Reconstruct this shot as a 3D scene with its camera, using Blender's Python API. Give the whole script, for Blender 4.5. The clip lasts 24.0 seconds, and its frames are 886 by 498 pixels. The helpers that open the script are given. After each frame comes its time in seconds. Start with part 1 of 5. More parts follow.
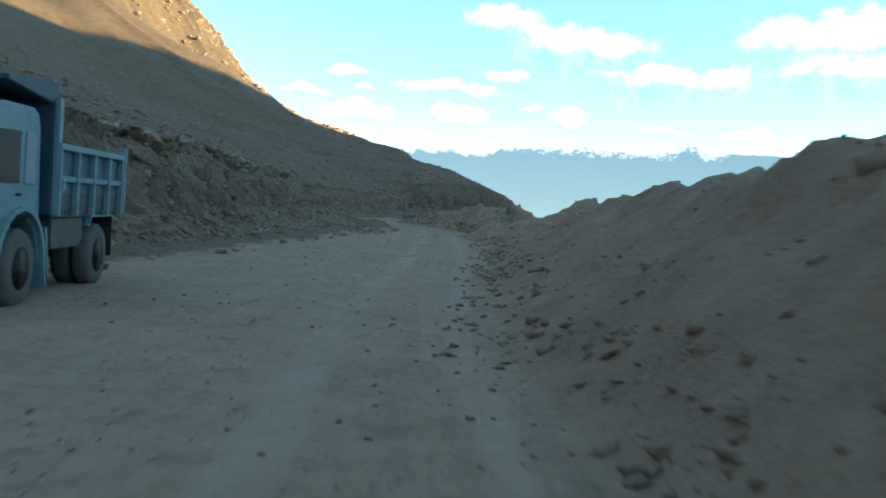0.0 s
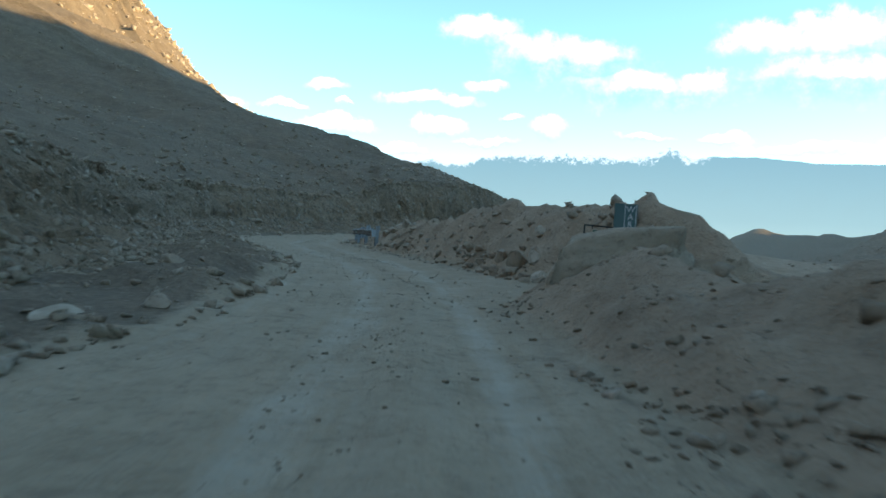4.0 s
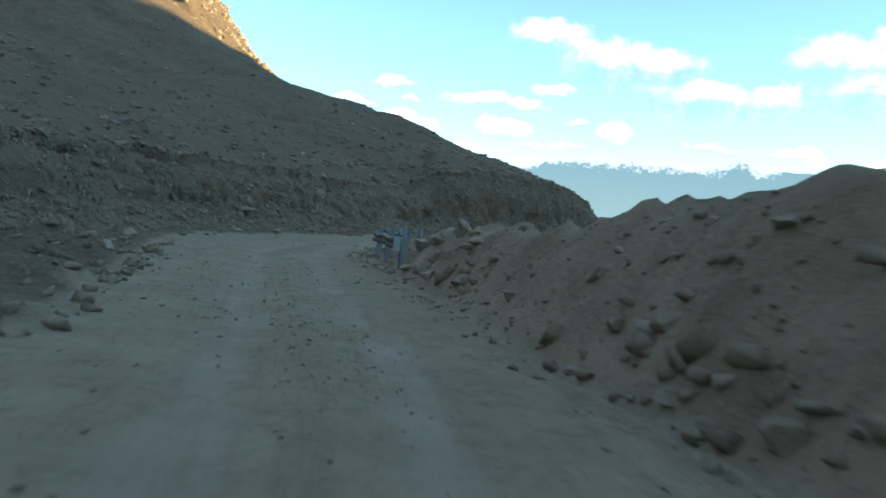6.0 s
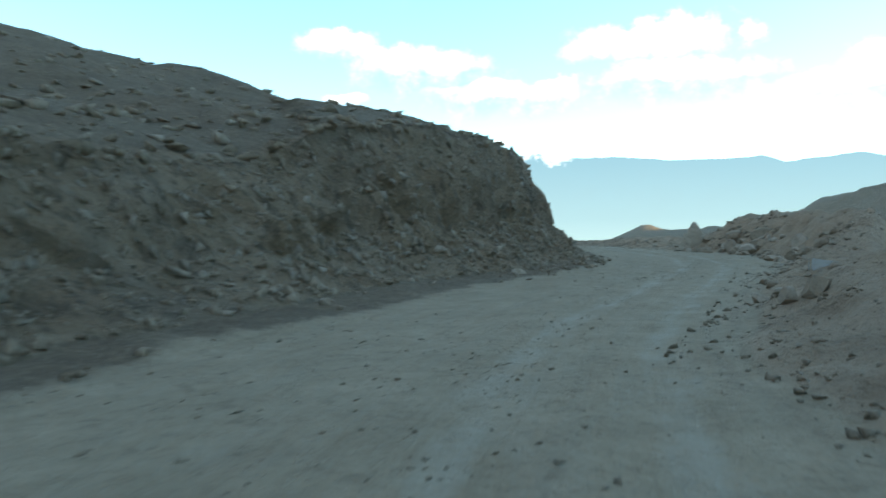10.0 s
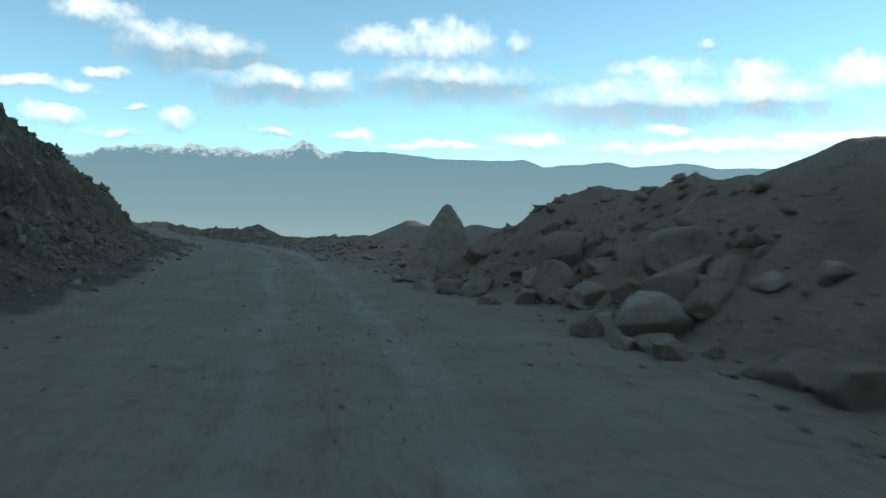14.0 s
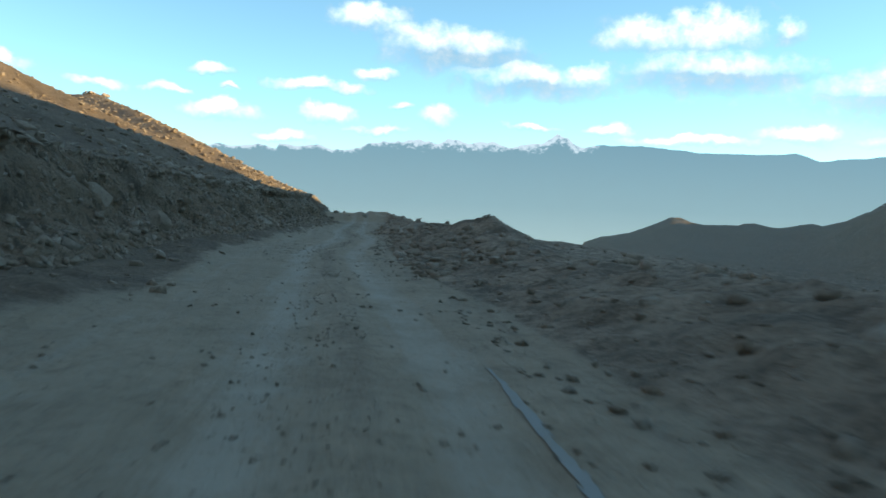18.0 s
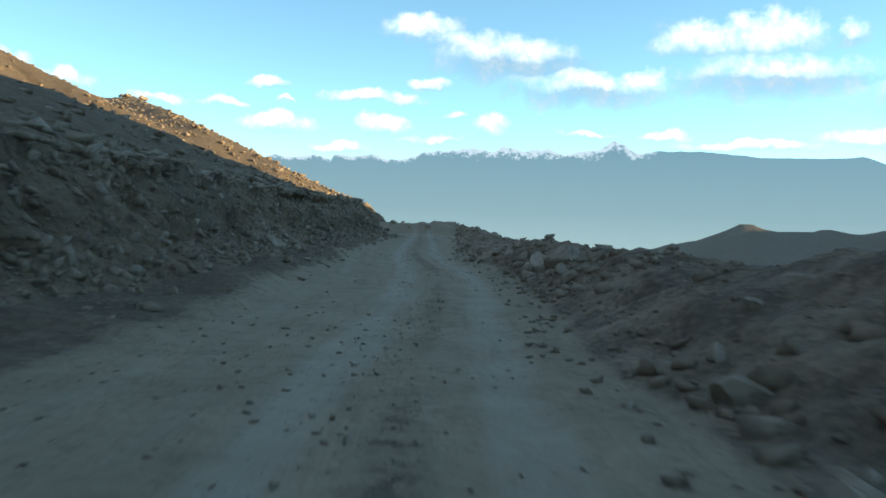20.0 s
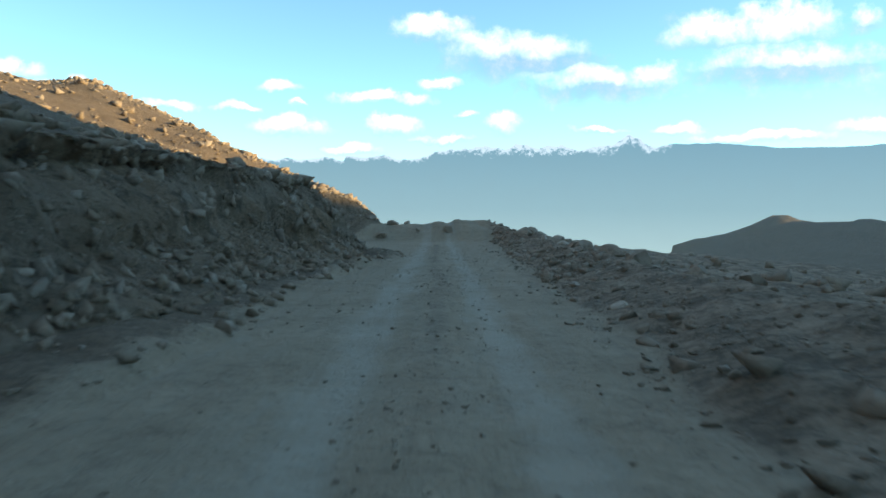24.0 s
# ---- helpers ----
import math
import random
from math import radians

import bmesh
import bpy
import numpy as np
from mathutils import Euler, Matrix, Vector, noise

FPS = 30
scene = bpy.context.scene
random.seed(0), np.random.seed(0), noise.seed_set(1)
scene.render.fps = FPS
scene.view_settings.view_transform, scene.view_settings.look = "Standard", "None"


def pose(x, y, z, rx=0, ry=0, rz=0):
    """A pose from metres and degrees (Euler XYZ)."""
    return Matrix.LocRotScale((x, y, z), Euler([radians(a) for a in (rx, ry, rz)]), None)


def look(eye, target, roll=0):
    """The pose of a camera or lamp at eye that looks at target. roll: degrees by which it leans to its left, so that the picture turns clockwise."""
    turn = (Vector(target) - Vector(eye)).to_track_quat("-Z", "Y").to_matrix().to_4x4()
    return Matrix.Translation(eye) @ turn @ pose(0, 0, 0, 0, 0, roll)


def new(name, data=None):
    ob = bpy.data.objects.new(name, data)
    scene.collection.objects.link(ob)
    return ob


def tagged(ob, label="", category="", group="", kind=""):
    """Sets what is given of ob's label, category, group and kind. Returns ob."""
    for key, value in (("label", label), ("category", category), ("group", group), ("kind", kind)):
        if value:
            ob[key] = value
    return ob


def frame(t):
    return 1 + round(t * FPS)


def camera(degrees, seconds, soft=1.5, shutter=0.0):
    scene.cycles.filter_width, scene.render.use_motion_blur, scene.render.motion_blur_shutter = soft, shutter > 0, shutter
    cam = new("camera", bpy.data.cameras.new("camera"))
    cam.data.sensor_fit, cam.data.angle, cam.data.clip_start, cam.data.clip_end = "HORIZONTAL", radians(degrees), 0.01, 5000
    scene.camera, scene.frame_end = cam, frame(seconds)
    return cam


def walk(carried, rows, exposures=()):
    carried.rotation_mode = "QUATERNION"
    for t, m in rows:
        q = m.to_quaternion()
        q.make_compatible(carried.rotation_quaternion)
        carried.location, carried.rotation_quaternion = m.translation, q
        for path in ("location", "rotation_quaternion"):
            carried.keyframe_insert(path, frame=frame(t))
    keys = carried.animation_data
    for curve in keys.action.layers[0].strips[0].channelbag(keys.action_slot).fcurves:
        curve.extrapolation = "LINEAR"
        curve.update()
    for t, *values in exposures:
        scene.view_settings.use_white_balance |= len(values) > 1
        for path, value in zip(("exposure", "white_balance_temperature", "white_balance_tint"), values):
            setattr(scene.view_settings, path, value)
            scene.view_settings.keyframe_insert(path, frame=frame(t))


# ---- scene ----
# ------------------------------------------------------------------ camera
cam = camera(54.578, 24.0, soft=1.6, shutter=0.3)
PATH = [
    (0.0, pose(-0.000, -0.000, 1.546, 87.47, -3.94, -2.34)),
    (0.5, pose(0.046, 5.042, 1.487, 87.73, -4.11, 0.88)),
    (1.0, pose(0.079, 10.314, 1.426, 87.55, -4.36, 1.16)),
    (1.5, pose(0.260, 15.447, 1.483, 87.75, -3.96, -2.72)),
    (2.0, pose(0.615, 20.590, 1.465, 88.14, -2.67, -4.74)),
    (2.5, pose(0.964, 25.748, 1.475, 88.30, -2.05, -3.92)),
    (4.5, pose(1.968, 46.782, 1.454, 88.19, -2.66, -3.10)),
    (5.0, pose(2.191, 52.149, 1.448, 88.01, -4.17, -2.50)),
    (5.5, pose(2.272, 57.393, 1.479, 87.90, -5.80, -1.81)),
    (6.0, pose(2.203, 62.804, 1.534, 88.03, -5.34, 0.47)),
    (6.5, pose(1.664, 68.157, 1.559, 88.13, -5.30, 4.90)),
    (7.0, pose(0.703, 73.410, 1.531, 87.79, -5.10, 9.76)),
    (7.5, pose(-0.474, 78.367, 1.489, 87.03, -4.66, 13.02)),
    (8.0, pose(-1.604, 83.489, 1.492, 86.41, -3.67, 14.04)),
    (8.5, pose(-2.574, 88.802, 1.325, 86.67, -1.72, 11.76)),
    (9.0, pose(-3.136, 94.098, 1.359, 87.87, 0.10, 6.06)),
    (9.5, pose(-2.801, 99.160, 1.447, 88.60, 1.16, -2.94)),
    (10.0, pose(-1.682, 104.193, 1.564, 89.13, 1.24, -12.26)),
    (10.5, pose(0.025, 108.747, 1.475, 89.12, 0.87, -19.40)),
    (11.0, pose(1.984, 113.246, 1.488, 88.76, -0.22, -25.59)),
    (11.5, pose(4.143, 117.735, 1.496, 88.80, -1.46, -30.54)),
    (13.5, pose(16.722, 136.796, 1.506, 89.02, -0.40, -31.31)),
    (14.0, pose(19.951, 143.209, 1.531, 88.62, -1.27, -27.54)),
    (14.5, pose(22.688, 149.715, 1.493, 88.36, -1.27, -23.11)),
    (15.0, pose(24.805, 156.315, 1.557, 88.55, -0.79, -17.55)),
    (15.5, pose(26.705, 162.745, 1.626, 88.55, -1.36, -14.82)),
    (16.0, pose(28.483, 168.845, 1.577, 87.67, -2.54, -15.88)),
    (16.5, pose(30.194, 174.719, 1.523, 87.18, -3.42, -16.38)),
    (17.0, pose(31.889, 180.607, 1.471, 87.20, -3.60, -16.36)),
    (17.5, pose(33.429, 186.662, 1.428, 87.61, -2.98, -14.74)),
    (18.0, pose(34.685, 193.383, 1.428, 87.78, -2.37, -10.82)),
    (18.5, pose(35.514, 200.137, 1.280, 87.64, -1.19, -6.52)),
    (20.5, pose(36.444, 223.133, 1.496, 88.35, -2.13, -7.49)),
    (21.0, pose(37.316, 228.454, 1.473, 88.07, -1.75, -8.54)),
    (21.5, pose(38.086, 233.287, 1.469, 87.73, -2.07, -9.08)),
    (22.0, pose(38.730, 238.022, 1.442, 87.77, -1.31, -7.88)),
    (22.5, pose(39.116, 242.588, 1.429, 87.86, -0.75, -6.04)),
    (23.0, pose(39.392, 247.432, 1.329, 87.66, -0.55, -4.49)),
    (23.5, pose(39.529, 251.950, 1.410, 87.53, -0.64, -4.88)),
    (24.0, pose(39.842, 256.514, 1.470, 88.19, -0.33, -6.25)),
]

EXPOSE = 1.74
walk(cam, PATH, exposures=[(t, EXPOSE + e, k, 10) for t, e, k in (
    (0, 0.35, 9900), (5, 0.3, 10000), (6, 0.27, 10400), (7, 0.75, 10900), (8, 1.35, 10900), (8.7, 1.4, 10900), (9.3, 1.25, 10900), (10, 0.65, 11000), (10.5, 0.3, 11000),
    (11.0, 0.05, 11000), (11.5, -0.25, 10600), (13.5, -0.5, 10100), (16, -0.32, 9900), (18, -0.2, 9700), (20, -0.2, 9600), (21, -0.2, 9500), (22.5, -0.1, 9500), (24, -0.06, 9500))])

# ------------------------------------------------------------------ sky and sun
SUN_AZ, SUN_EL = 98.0, 9.0      # degrees to the right of +y, above the horizon
# clouds: degrees to the right of +y, degrees up, half width, half height, and how white they are
CLOUDS_HIGH = [
    (5.4, 12.5, 2.6, 1.0, 1.0), (8.6, 11.6, 3.0, 1.0, 0.55), (11.6, 10.4, 4.6, 1.6, 0.3), (16.3, 8.6, 4.8, 1.25, 0.3), (19.8, 9.2, 1.6, 1.1, 1.0), (23.6, 11.7, 3.2, 1.5, 1.0), (27.4, 12.0, 3.8, 1.8, 1.0),
    (28.2, 9.2, 6.0, 1.5, 0.3), (31.9, 12.0, 1.0, 1.0, 0.8), (41.6, 9.9, 4.0, 1.1, 0.9), (40.9, 7.8, 7.4, 1.7, 0.32), (47.3, 9.9, 2.3, 1.1, 0.9), (47.4, 8.0, 4.8, 1.6, 0.4), (53.0, 9.4, 2.6, 1.5, 1.0),
    (44.3, 11.7, 0.7, 0.5, 0.8), (60.0, 9.0, 5.0, 2.0, 1.0)]
CLOUDS_LOW = [
    (2.2, 8.1, 3.4, 0.55, 1.0), (5.9, 9.1, 1.3, 0.5, 1.0), (-4.8, 8.6, 1.6, 0.5, 1.0), (-7.4, 7.2, 1.6, 0.32, 1.0), (-3.3, 7.5, 0.8, 0.25, 0.8), (-4.0, 6.0, 2.6, 0.85, 1.0), (3.0, 6.1, 2.3, 0.8, 1.0),
    (9.9, 6.4, 1.4, 1.0, 1.0), (7.4, 7.0, 0.9, 0.3, 0.8), (0.2, 4.7, 2.2, 0.4, 0.9), (6.3, 5.4, 1.9, 0.35, 0.9), (21.5, 5.9, 2.1, 0.6, 1.0), (26.4, 5.3, 4.8, 0.5, 1.0), (16.4, 5.9, 1.8, 0.3, 0.9)]
CLOUDS_RIM = [
    (33.2, 5.8, 3.0, 0.7, 1.0), (-17.4, 7.9, 2.6, 0.7, 1.0), (-20.6, 8.8, 2.0, 0.8, 1.0), (-11.2, 7.3, 1.5, 0.42, 1.0), (42.0, 6.5, 1.7, 0.4, 0.9), (44.0, 5.4, 8.0, 0.6, 1.0), (52.0, 5.9, 4.0, 0.7, 1.0),
    (62.0, 6.0, 7.0, 0.9, 1.0), (-28.0, 12.0, 6.0, 2.0, 1.0)]
CLOUDS = CLOUDS_HIGH + CLOUDS_LOW + CLOUDS_RIM
world = bpy.data.worlds.new("sky")
scene.world = world
world.use_nodes = True
wn, wl = world.node_tree.nodes, world.node_tree.links
wn.clear()


def wmath(op, a, b=0.0, c=0.0, clamp=False):
    k = wn.new("ShaderNodeMath")
    k.operation, k.use_clamp = op, clamp
    for v, s in zip((a, b, c), k.inputs):
        if isinstance(v, (int, float)):
            s.default_value = v
        else:
            wl.new(v, s)
    return k.outputs[0]


def wmix(fac, a, b):
    k = wn.new("ShaderNodeMix")
    k.data_type = "RGBA"
    for v, s in ((fac, k.inputs["Factor"]), (a, k.inputs[6]), (b, k.inputs[7])):
        if isinstance(v, tuple):
            s.default_value = (*v, 1)
        elif isinstance(v, (int, float)):
            s.default_value = v
        else:
            wl.new(v, s)
    return k.outputs[2]


def wnoise(vec, scale, detail, rough=0.6):
    k = wn.new("ShaderNodeTexNoise")
    k.inputs["Scale"].default_value, k.inputs["Detail"].default_value, k.inputs["Roughness"].default_value = scale, detail, rough
    wl.new(vec, k.inputs["Vector"])
    return k.outputs["Fac"]


sky = wn.new("ShaderNodeTexSky")
sky.sky_type = "NISHITA"
sky.sun_disc = False
sky.sun_elevation = radians(SUN_EL)
sky.sun_rotation = radians(SUN_AZ)
sky.altitude = 4500
sky.air_density = 1.0
sky.dust_density = 0.5
way = wn.new("ShaderNodeTexCoord").outputs["Generated"]
apart = wn.new("ShaderNodeSeparateXYZ")
wl.new(way, apart.inputs[0])
deg = 180 / math.pi
n_small, n_big, n_mid = wnoise(way, 38.0, 9, 0.64), wnoise(way, 14.0, 5, 0.6), wnoise(way, 24.0, 6, 0.6)
az = wmath("MULTIPLY_ADD", wmath("ARCTAN2", apart.outputs[0], apart.outputs[1]), deg, wmath("MULTIPLY_ADD", n_big, 3.0, -1.5))
el = wmath("MULTIPLY_ADD", wmath("ARCSINE", apart.outputs[2]), deg, wmath("MULTIPLY_ADD", n_mid, 1.8, -0.9))
cover, white = None, None
for ca, ce, cw, ch, cg in CLOUDS:
    dx = wmath("MULTIPLY_ADD", az, 1 / cw, -ca / cw)
    dy = wmath("MULTIPLY_ADD", el, 1 / ch, -ce / ch)
    low = wmath("MINIMUM", dy, 0.0)                                # flat below, heaped above
    r2 = wmath("ADD", wmath("MULTIPLY_ADD", dx, dx, wmath("MULTIPLY", dy, dy)), wmath("MULTIPLY", low, wmath("MULTIPLY", low, 1.1)))
    d = wmath("SUBTRACT", 1.35 if cg > 0.5 else 1.8, r2)
    lit = wmath("MULTIPLY_ADD", dy, 1.2, 1.3 * cg - 0.65)
    cover = d if cover is None else wmath("MAXIMUM", cover, d)
    amount = wmath("MULTIPLY", wmath("MAXIMUM", d, 0.0), lit)
    white = amount if white is None else wmath("MAXIMUM", white, amount)
ragged = wmath("ADD", cover, wmath("MULTIPLY_ADD", n_small, 4.6, -2.25))
solid = wmath("MULTIPLY", ragged, 0.42, 0.0, True)
# loose cloud added over the largely unseen rest of the sky, whitening ambient light
rest = wmath("MULTIPLY", wmath("MULTIPLY_ADD", wnoise(way, 3.2, 8, 0.6), 5.0, -2.5, True), wmath("MULTIPLY_ADD", apart.outputs[2], 6.0, -1.5, True))
solid = wmath("MAXIMUM", solid, wmath("MULTIPLY", rest, 0.8))
glow = wmath("MULTIPLY_ADD", wmath("ADD", white, wmath("MULTIPLY", rest, 0.8)), 0.75, wmath("MULTIPLY_ADD", n_small, 0.7, -0.22), True)
cloud = wmix(glow, (0.40, 1.00, 1.90), (3.9, 4.9, 6.2))
clear = wn.new("ShaderNodeMix")
clear.data_type, clear.blend_type = "RGBA", "MULTIPLY"
clear.inputs["Factor"].default_value = 1.0
wl.new(sky.outputs[0], clear.inputs[6])
clear.inputs[7].default_value = (0.475, 0.89, 1.08, 1)          # thin, deep blue air at this height
paint = wmix(wmath("MULTIPLY", solid, 0.92), clear.outputs[2], cloud)
bg = wn.new("ShaderNodeBackground")
bg.inputs["Strength"].default_value = 0.15
out = wn.new("ShaderNodeOutputWorld")
wl.new(paint, bg.inputs[0])
wl.new(bg.outputs[0], out.inputs[0])

sun = new("sun", bpy.data.lights.new("sun", "SUN"))
sun.data.energy = 2.8
sun.data.angle = radians(0.5)
sun.data.color = (1.0, 0.90, 0.62)
_a, _e = radians(SUN_AZ), radians(SUN_EL)
sun.matrix_world = look((0, 0, 0), (-math.sin(_a) * math.cos(_e), -math.cos(_a) * math.cos(_e), -math.sin(_e)))


# ------------------------------------------------------------------ materials
class Nodes:
    """Short hand for a node material."""

    def __init__(self, name, rough=0.9, metal=0.0):
        self.mat = bpy.data.materials.new(name)
        self.mat.use_nodes = True
        self.tree = self.mat.node_tree
        self.n, self.l = self.tree.nodes, self.tree.links
        self.bsdf = self.n["Principled BSDF"]
        self.bsdf.inputs["Roughness"].default_value = rough
        self.bsdf.inputs["Metallic"].default_value = metal
        self.bsdf.inputs["Specular IOR Level"].default_value = 0.25

    def put(self, value, socket):
        if hasattr(value, "is_output"):
            self.l.new(value, socket)
        else:
            socket.default_value = value

    def place(self):
        return self.n.new("ShaderNodeNewGeometry").outputs["Position"]

    def local(self):
        return self.n.new("ShaderNodeTexCoord").outputs["Object"]

    def noise(self, vec, scale, detail=6.0, rough=0.6, warp=0.0, stretch=None):
        if stretch:
            m = self.n.new("ShaderNodeMapping")
            m.inputs["Scale"].default_value = stretch
            self.l.new(vec, m.inputs["Vector"])
            vec = m.outputs[0]
        k = self.n.new("ShaderNodeTexNoise")
        k.inputs["Scale"].default_value = scale
        k.inputs["Detail"].default_value = detail
        k.inputs["Roughness"].default_value = rough
        k.inputs["Distortion"].default_value = warp
        self.l.new(vec, k.inputs["Vector"])
        return k.outputs["Fac"]

    def bend(self, vec, scale, amount):
        """The place, shifted about by noise."""
        k = self.n.new("ShaderNodeTexNoise")
        k.inputs["Scale"].default_value = scale
        self.l.new(vec, k.inputs["Vector"])
        v = self.n.new("ShaderNodeVectorMath")
        v.operation = "MULTIPLY_ADD"
        self.l.new(k.outputs["Color"], v.inputs[0])
        v.inputs[1].default_value = (amount, amount, amount)
        self.l.new(vec, v.inputs[2])
        return v.outputs[0]

    def cells(self, vec, scale, feature="F1", out="Distance"):
        k = self.n.new("ShaderNodeTexVoronoi")
        k.feature = feature
        k.inputs["Scale"].default_value = scale
        self.l.new(vec, k.inputs["Vector"])
        return k.outputs[out]

    def ramp(self, fac, *stops):
        k = self.n.new("ShaderNodeValToRGB")
        e = k.color_ramp.elements
        while len(e) < len(stops):
            e.new(0.5)
        for el, (pos, col) in zip(e, stops):
            el.position = pos
            el.color = (*col, 1) if isinstance(col, tuple) else (col, col, col, 1)
        self.put(fac, k.inputs[0])
        return k.outputs[0]

    def mix(self, fac, a, b, mode="MIX"):
        k = self.n.new("ShaderNodeMix")
        k.data_type = "RGBA"
        k.blend_type = mode
        self.put(fac, k.inputs["Factor"])
        for v, s in ((a, k.inputs[6]), (b, k.inputs[7])):
            self.put((*v, 1) if isinstance(v, tuple) else v, s)
        return k.outputs[2]

    def math(self, op, a, b=0.0, c=0.0):
        k = self.n.new("ShaderNodeMath")
        k.operation = op
        for v, s in zip((a, b, c), k.inputs):
            self.put(v, s)
        return k.outputs[0]

    def attr(self, name):
        k = self.n.new("ShaderNodeAttribute")
        k.attribute_name = name
        return k.outputs["Fac"]

    def rand(self):
        return self.n.new("ShaderNodeObjectInfo").outputs["Random"]

    def island(self):
        return self.n.new("ShaderNodeNewGeometry").outputs["Random Per Island"]

    def bump(self, height, strength=0.5, dist=0.05, base=None):
        k = self.n.new("ShaderNodeBump")
        k.inputs["Strength"].default_value = strength
        k.inputs["Distance"].default_value = dist
        self.l.new(height, k.inputs["Height"])
        if base is not None:
            self.l.new(base, k.inputs["Normal"])
        return k.outputs[0]

    def done(self, colour, normal=None, rough=None):
        self.put((*colour, 1) if isinstance(colour, tuple) else colour, self.bsdf.inputs["Base Color"])
        if normal is not None:
            self.l.new(normal, self.bsdf.inputs["Normal"])
        if rough is not None:
            self.put(rough, self.bsdf.inputs["Roughness"])
        return self.mat


def ground_material():
    m = Nodes("earth", 0.95)
    p = m.place()
    big, mid, fine, tiny = m.noise(p, 0.12), m.noise(p, 0.9, 8), m.noise(p, 7.0, 8, 0.7), m.noise(p, 26.0, 6, 0.7)
    bent = m.bend(p, 3.0, 0.22)
    bent2 = m.bend(p, 9.0, 0.08)

    def stones(vec, scale, share, lo, hi):
        """Masks of scattered stones set in the ground, and a shade for each."""
        shade = m.cells(vec, scale, "F1", "Color")
        body = m.ramp(m.cells(vec, scale), (lo, 1.0), (hi, 0.0))
        pick = m.ramp(shade, (share, 0.0), (share + 0.02, 1.0))
        return m.math("MULTIPLY", body, pick), shade
    large, shade1 = stones(bent, 2.1, 0.60, 0.26, 0.36)
    small, shade2 = stones(bent2, 6.5, 0.52, 0.26, 0.40)
    grain, shade3 = stones(p, 19.0, 0.50, 0.28, 0.42)
    # loose brown soil of hillside and spoil
    soil = m.ramp(mid, (0.25, (0.130, 0.100, 0.075)), (0.55, (0.184, 0.148, 0.114)), (0.8, (0.236, 0.196, 0.156)))
    soil = m.mix(m.ramp(big, (0.35, 0.0), (0.7, 0.6)), soil, (0.160, 0.142, 0.120))
    soil = m.mix(m.ramp(m.noise(p, 0.35, 8, 0.72, 0.6), (0.50, 0.0), (0.64, 0.6)), soil, (0.098, 0.080, 0.063))
    soil = m.mix(m.ramp(fine, (0.42, 0.55), (0.56, 0.0)), soil, (0.085, 0.068, 0.052))
    soil = m.mix(m.math("MULTIPLY", small, 0.45), soil, m.ramp(shade2, (0.4, (0.10, 0.085, 0.068)), (0.8, (0.25, 0.225, 0.195))))
    soil = m.mix(m.math("MULTIPLY", grain, 0.40), soil, m.ramp(shade3, (0.4, (0.085, 0.07, 0.055)), (0.8, (0.23, 0.205, 0.175))))
    # freshly tipped spoil, redder than the old slope; also brightens the right slopes
    tipped = m.ramp(m.math("ADD", m.math("MULTIPLY", mid, 0.6), m.math("MULTIPLY", fine, 0.4)), (0.32, (0.185, 0.144, 0.112)), (0.5, (0.285, 0.228, 0.180)), (0.7, (0.36, 0.298, 0.242)))
    tipped = m.mix(m.math("MULTIPLY", grain, 0.5), tipped, m.ramp(shade3, (0.4, (0.12, 0.092, 0.070)), (0.8, (0.31, 0.26, 0.215))))
    # cut face: earth packed with broken grey rock, scored down the slope
    lay = m.noise(p, 0.45, 9, 0.72, 1.0)
    run = m.noise(p, 1.6, 7, 0.65, 0.4, (1.0, 1.0, 0.35))
    cut = m.ramp(lay, (0.3, (0.170, 0.127, 0.094)), (0.5, (0.235, 0.180, 0.133)), (0.7, (0.28, 0.232, 0.186)))
    cut = m.mix(m.ramp(m.noise(p, 0.13, 4, 0.55, 0.5, (1.0, 1.0, 0.4)), (0.50, 0.0), (0.60, 0.55)), cut, m.ramp(lay, (0.35, (0.130, 0.115, 0.096)), (0.6, (0.195, 0.176, 0.150)), (0.75, (0.25, 0.230, 0.202))))
    # shaded crevices running down the face, painted in as dark streaks
    cut = m.mix(m.ramp(run, (0.36, 0.8), (0.48, 0.0)), cut, (0.080, 0.066, 0.052))
    cut = m.mix(m.ramp(run, (0.55, 0.0), (0.70, 0.45)), cut, (0.225, 0.205, 0.178))
    cut = m.mix(m.math("MULTIPLY", large, 0.3), cut, m.ramp(shade1, (0.55, (0.15, 0.135, 0.115)), (0.85, (0.34, 0.32, 0.29))))
    cut = m.mix(m.math("MULTIPLY", small, 0.5), cut, m.ramp(shade2, (0.5, (0.115, 0.098, 0.08)), (0.85, (0.30, 0.262, 0.218))))
    cut = m.mix(m.math("MULTIPLY", grain, 0.5), cut, m.ramp(shade3, (0.4, (0.09, 0.074, 0.058)), (0.85, (0.27, 0.24, 0.205))))
    # small shaded crevices, painted dark where the noise is low
    cut = m.mix(m.ramp(m.noise(p, 5.0, 9, 0.75), (0.37, 0.55), (0.46, 0.0)), cut, (0.070, 0.054, 0.041))
    # compacted road dust, drawn out along the road
    lane = m.n.new("ShaderNodeCombineXYZ")
    m.l.new(m.math("MULTIPLY", m.attr("across"), 2.4), lane.inputs[0])
    m.l.new(m.math("MULTIPLY", m.attr("along"), 0.22), lane.inputs[1])
    streak = m.noise(lane.outputs[0], 1.3, 7, 0.65)
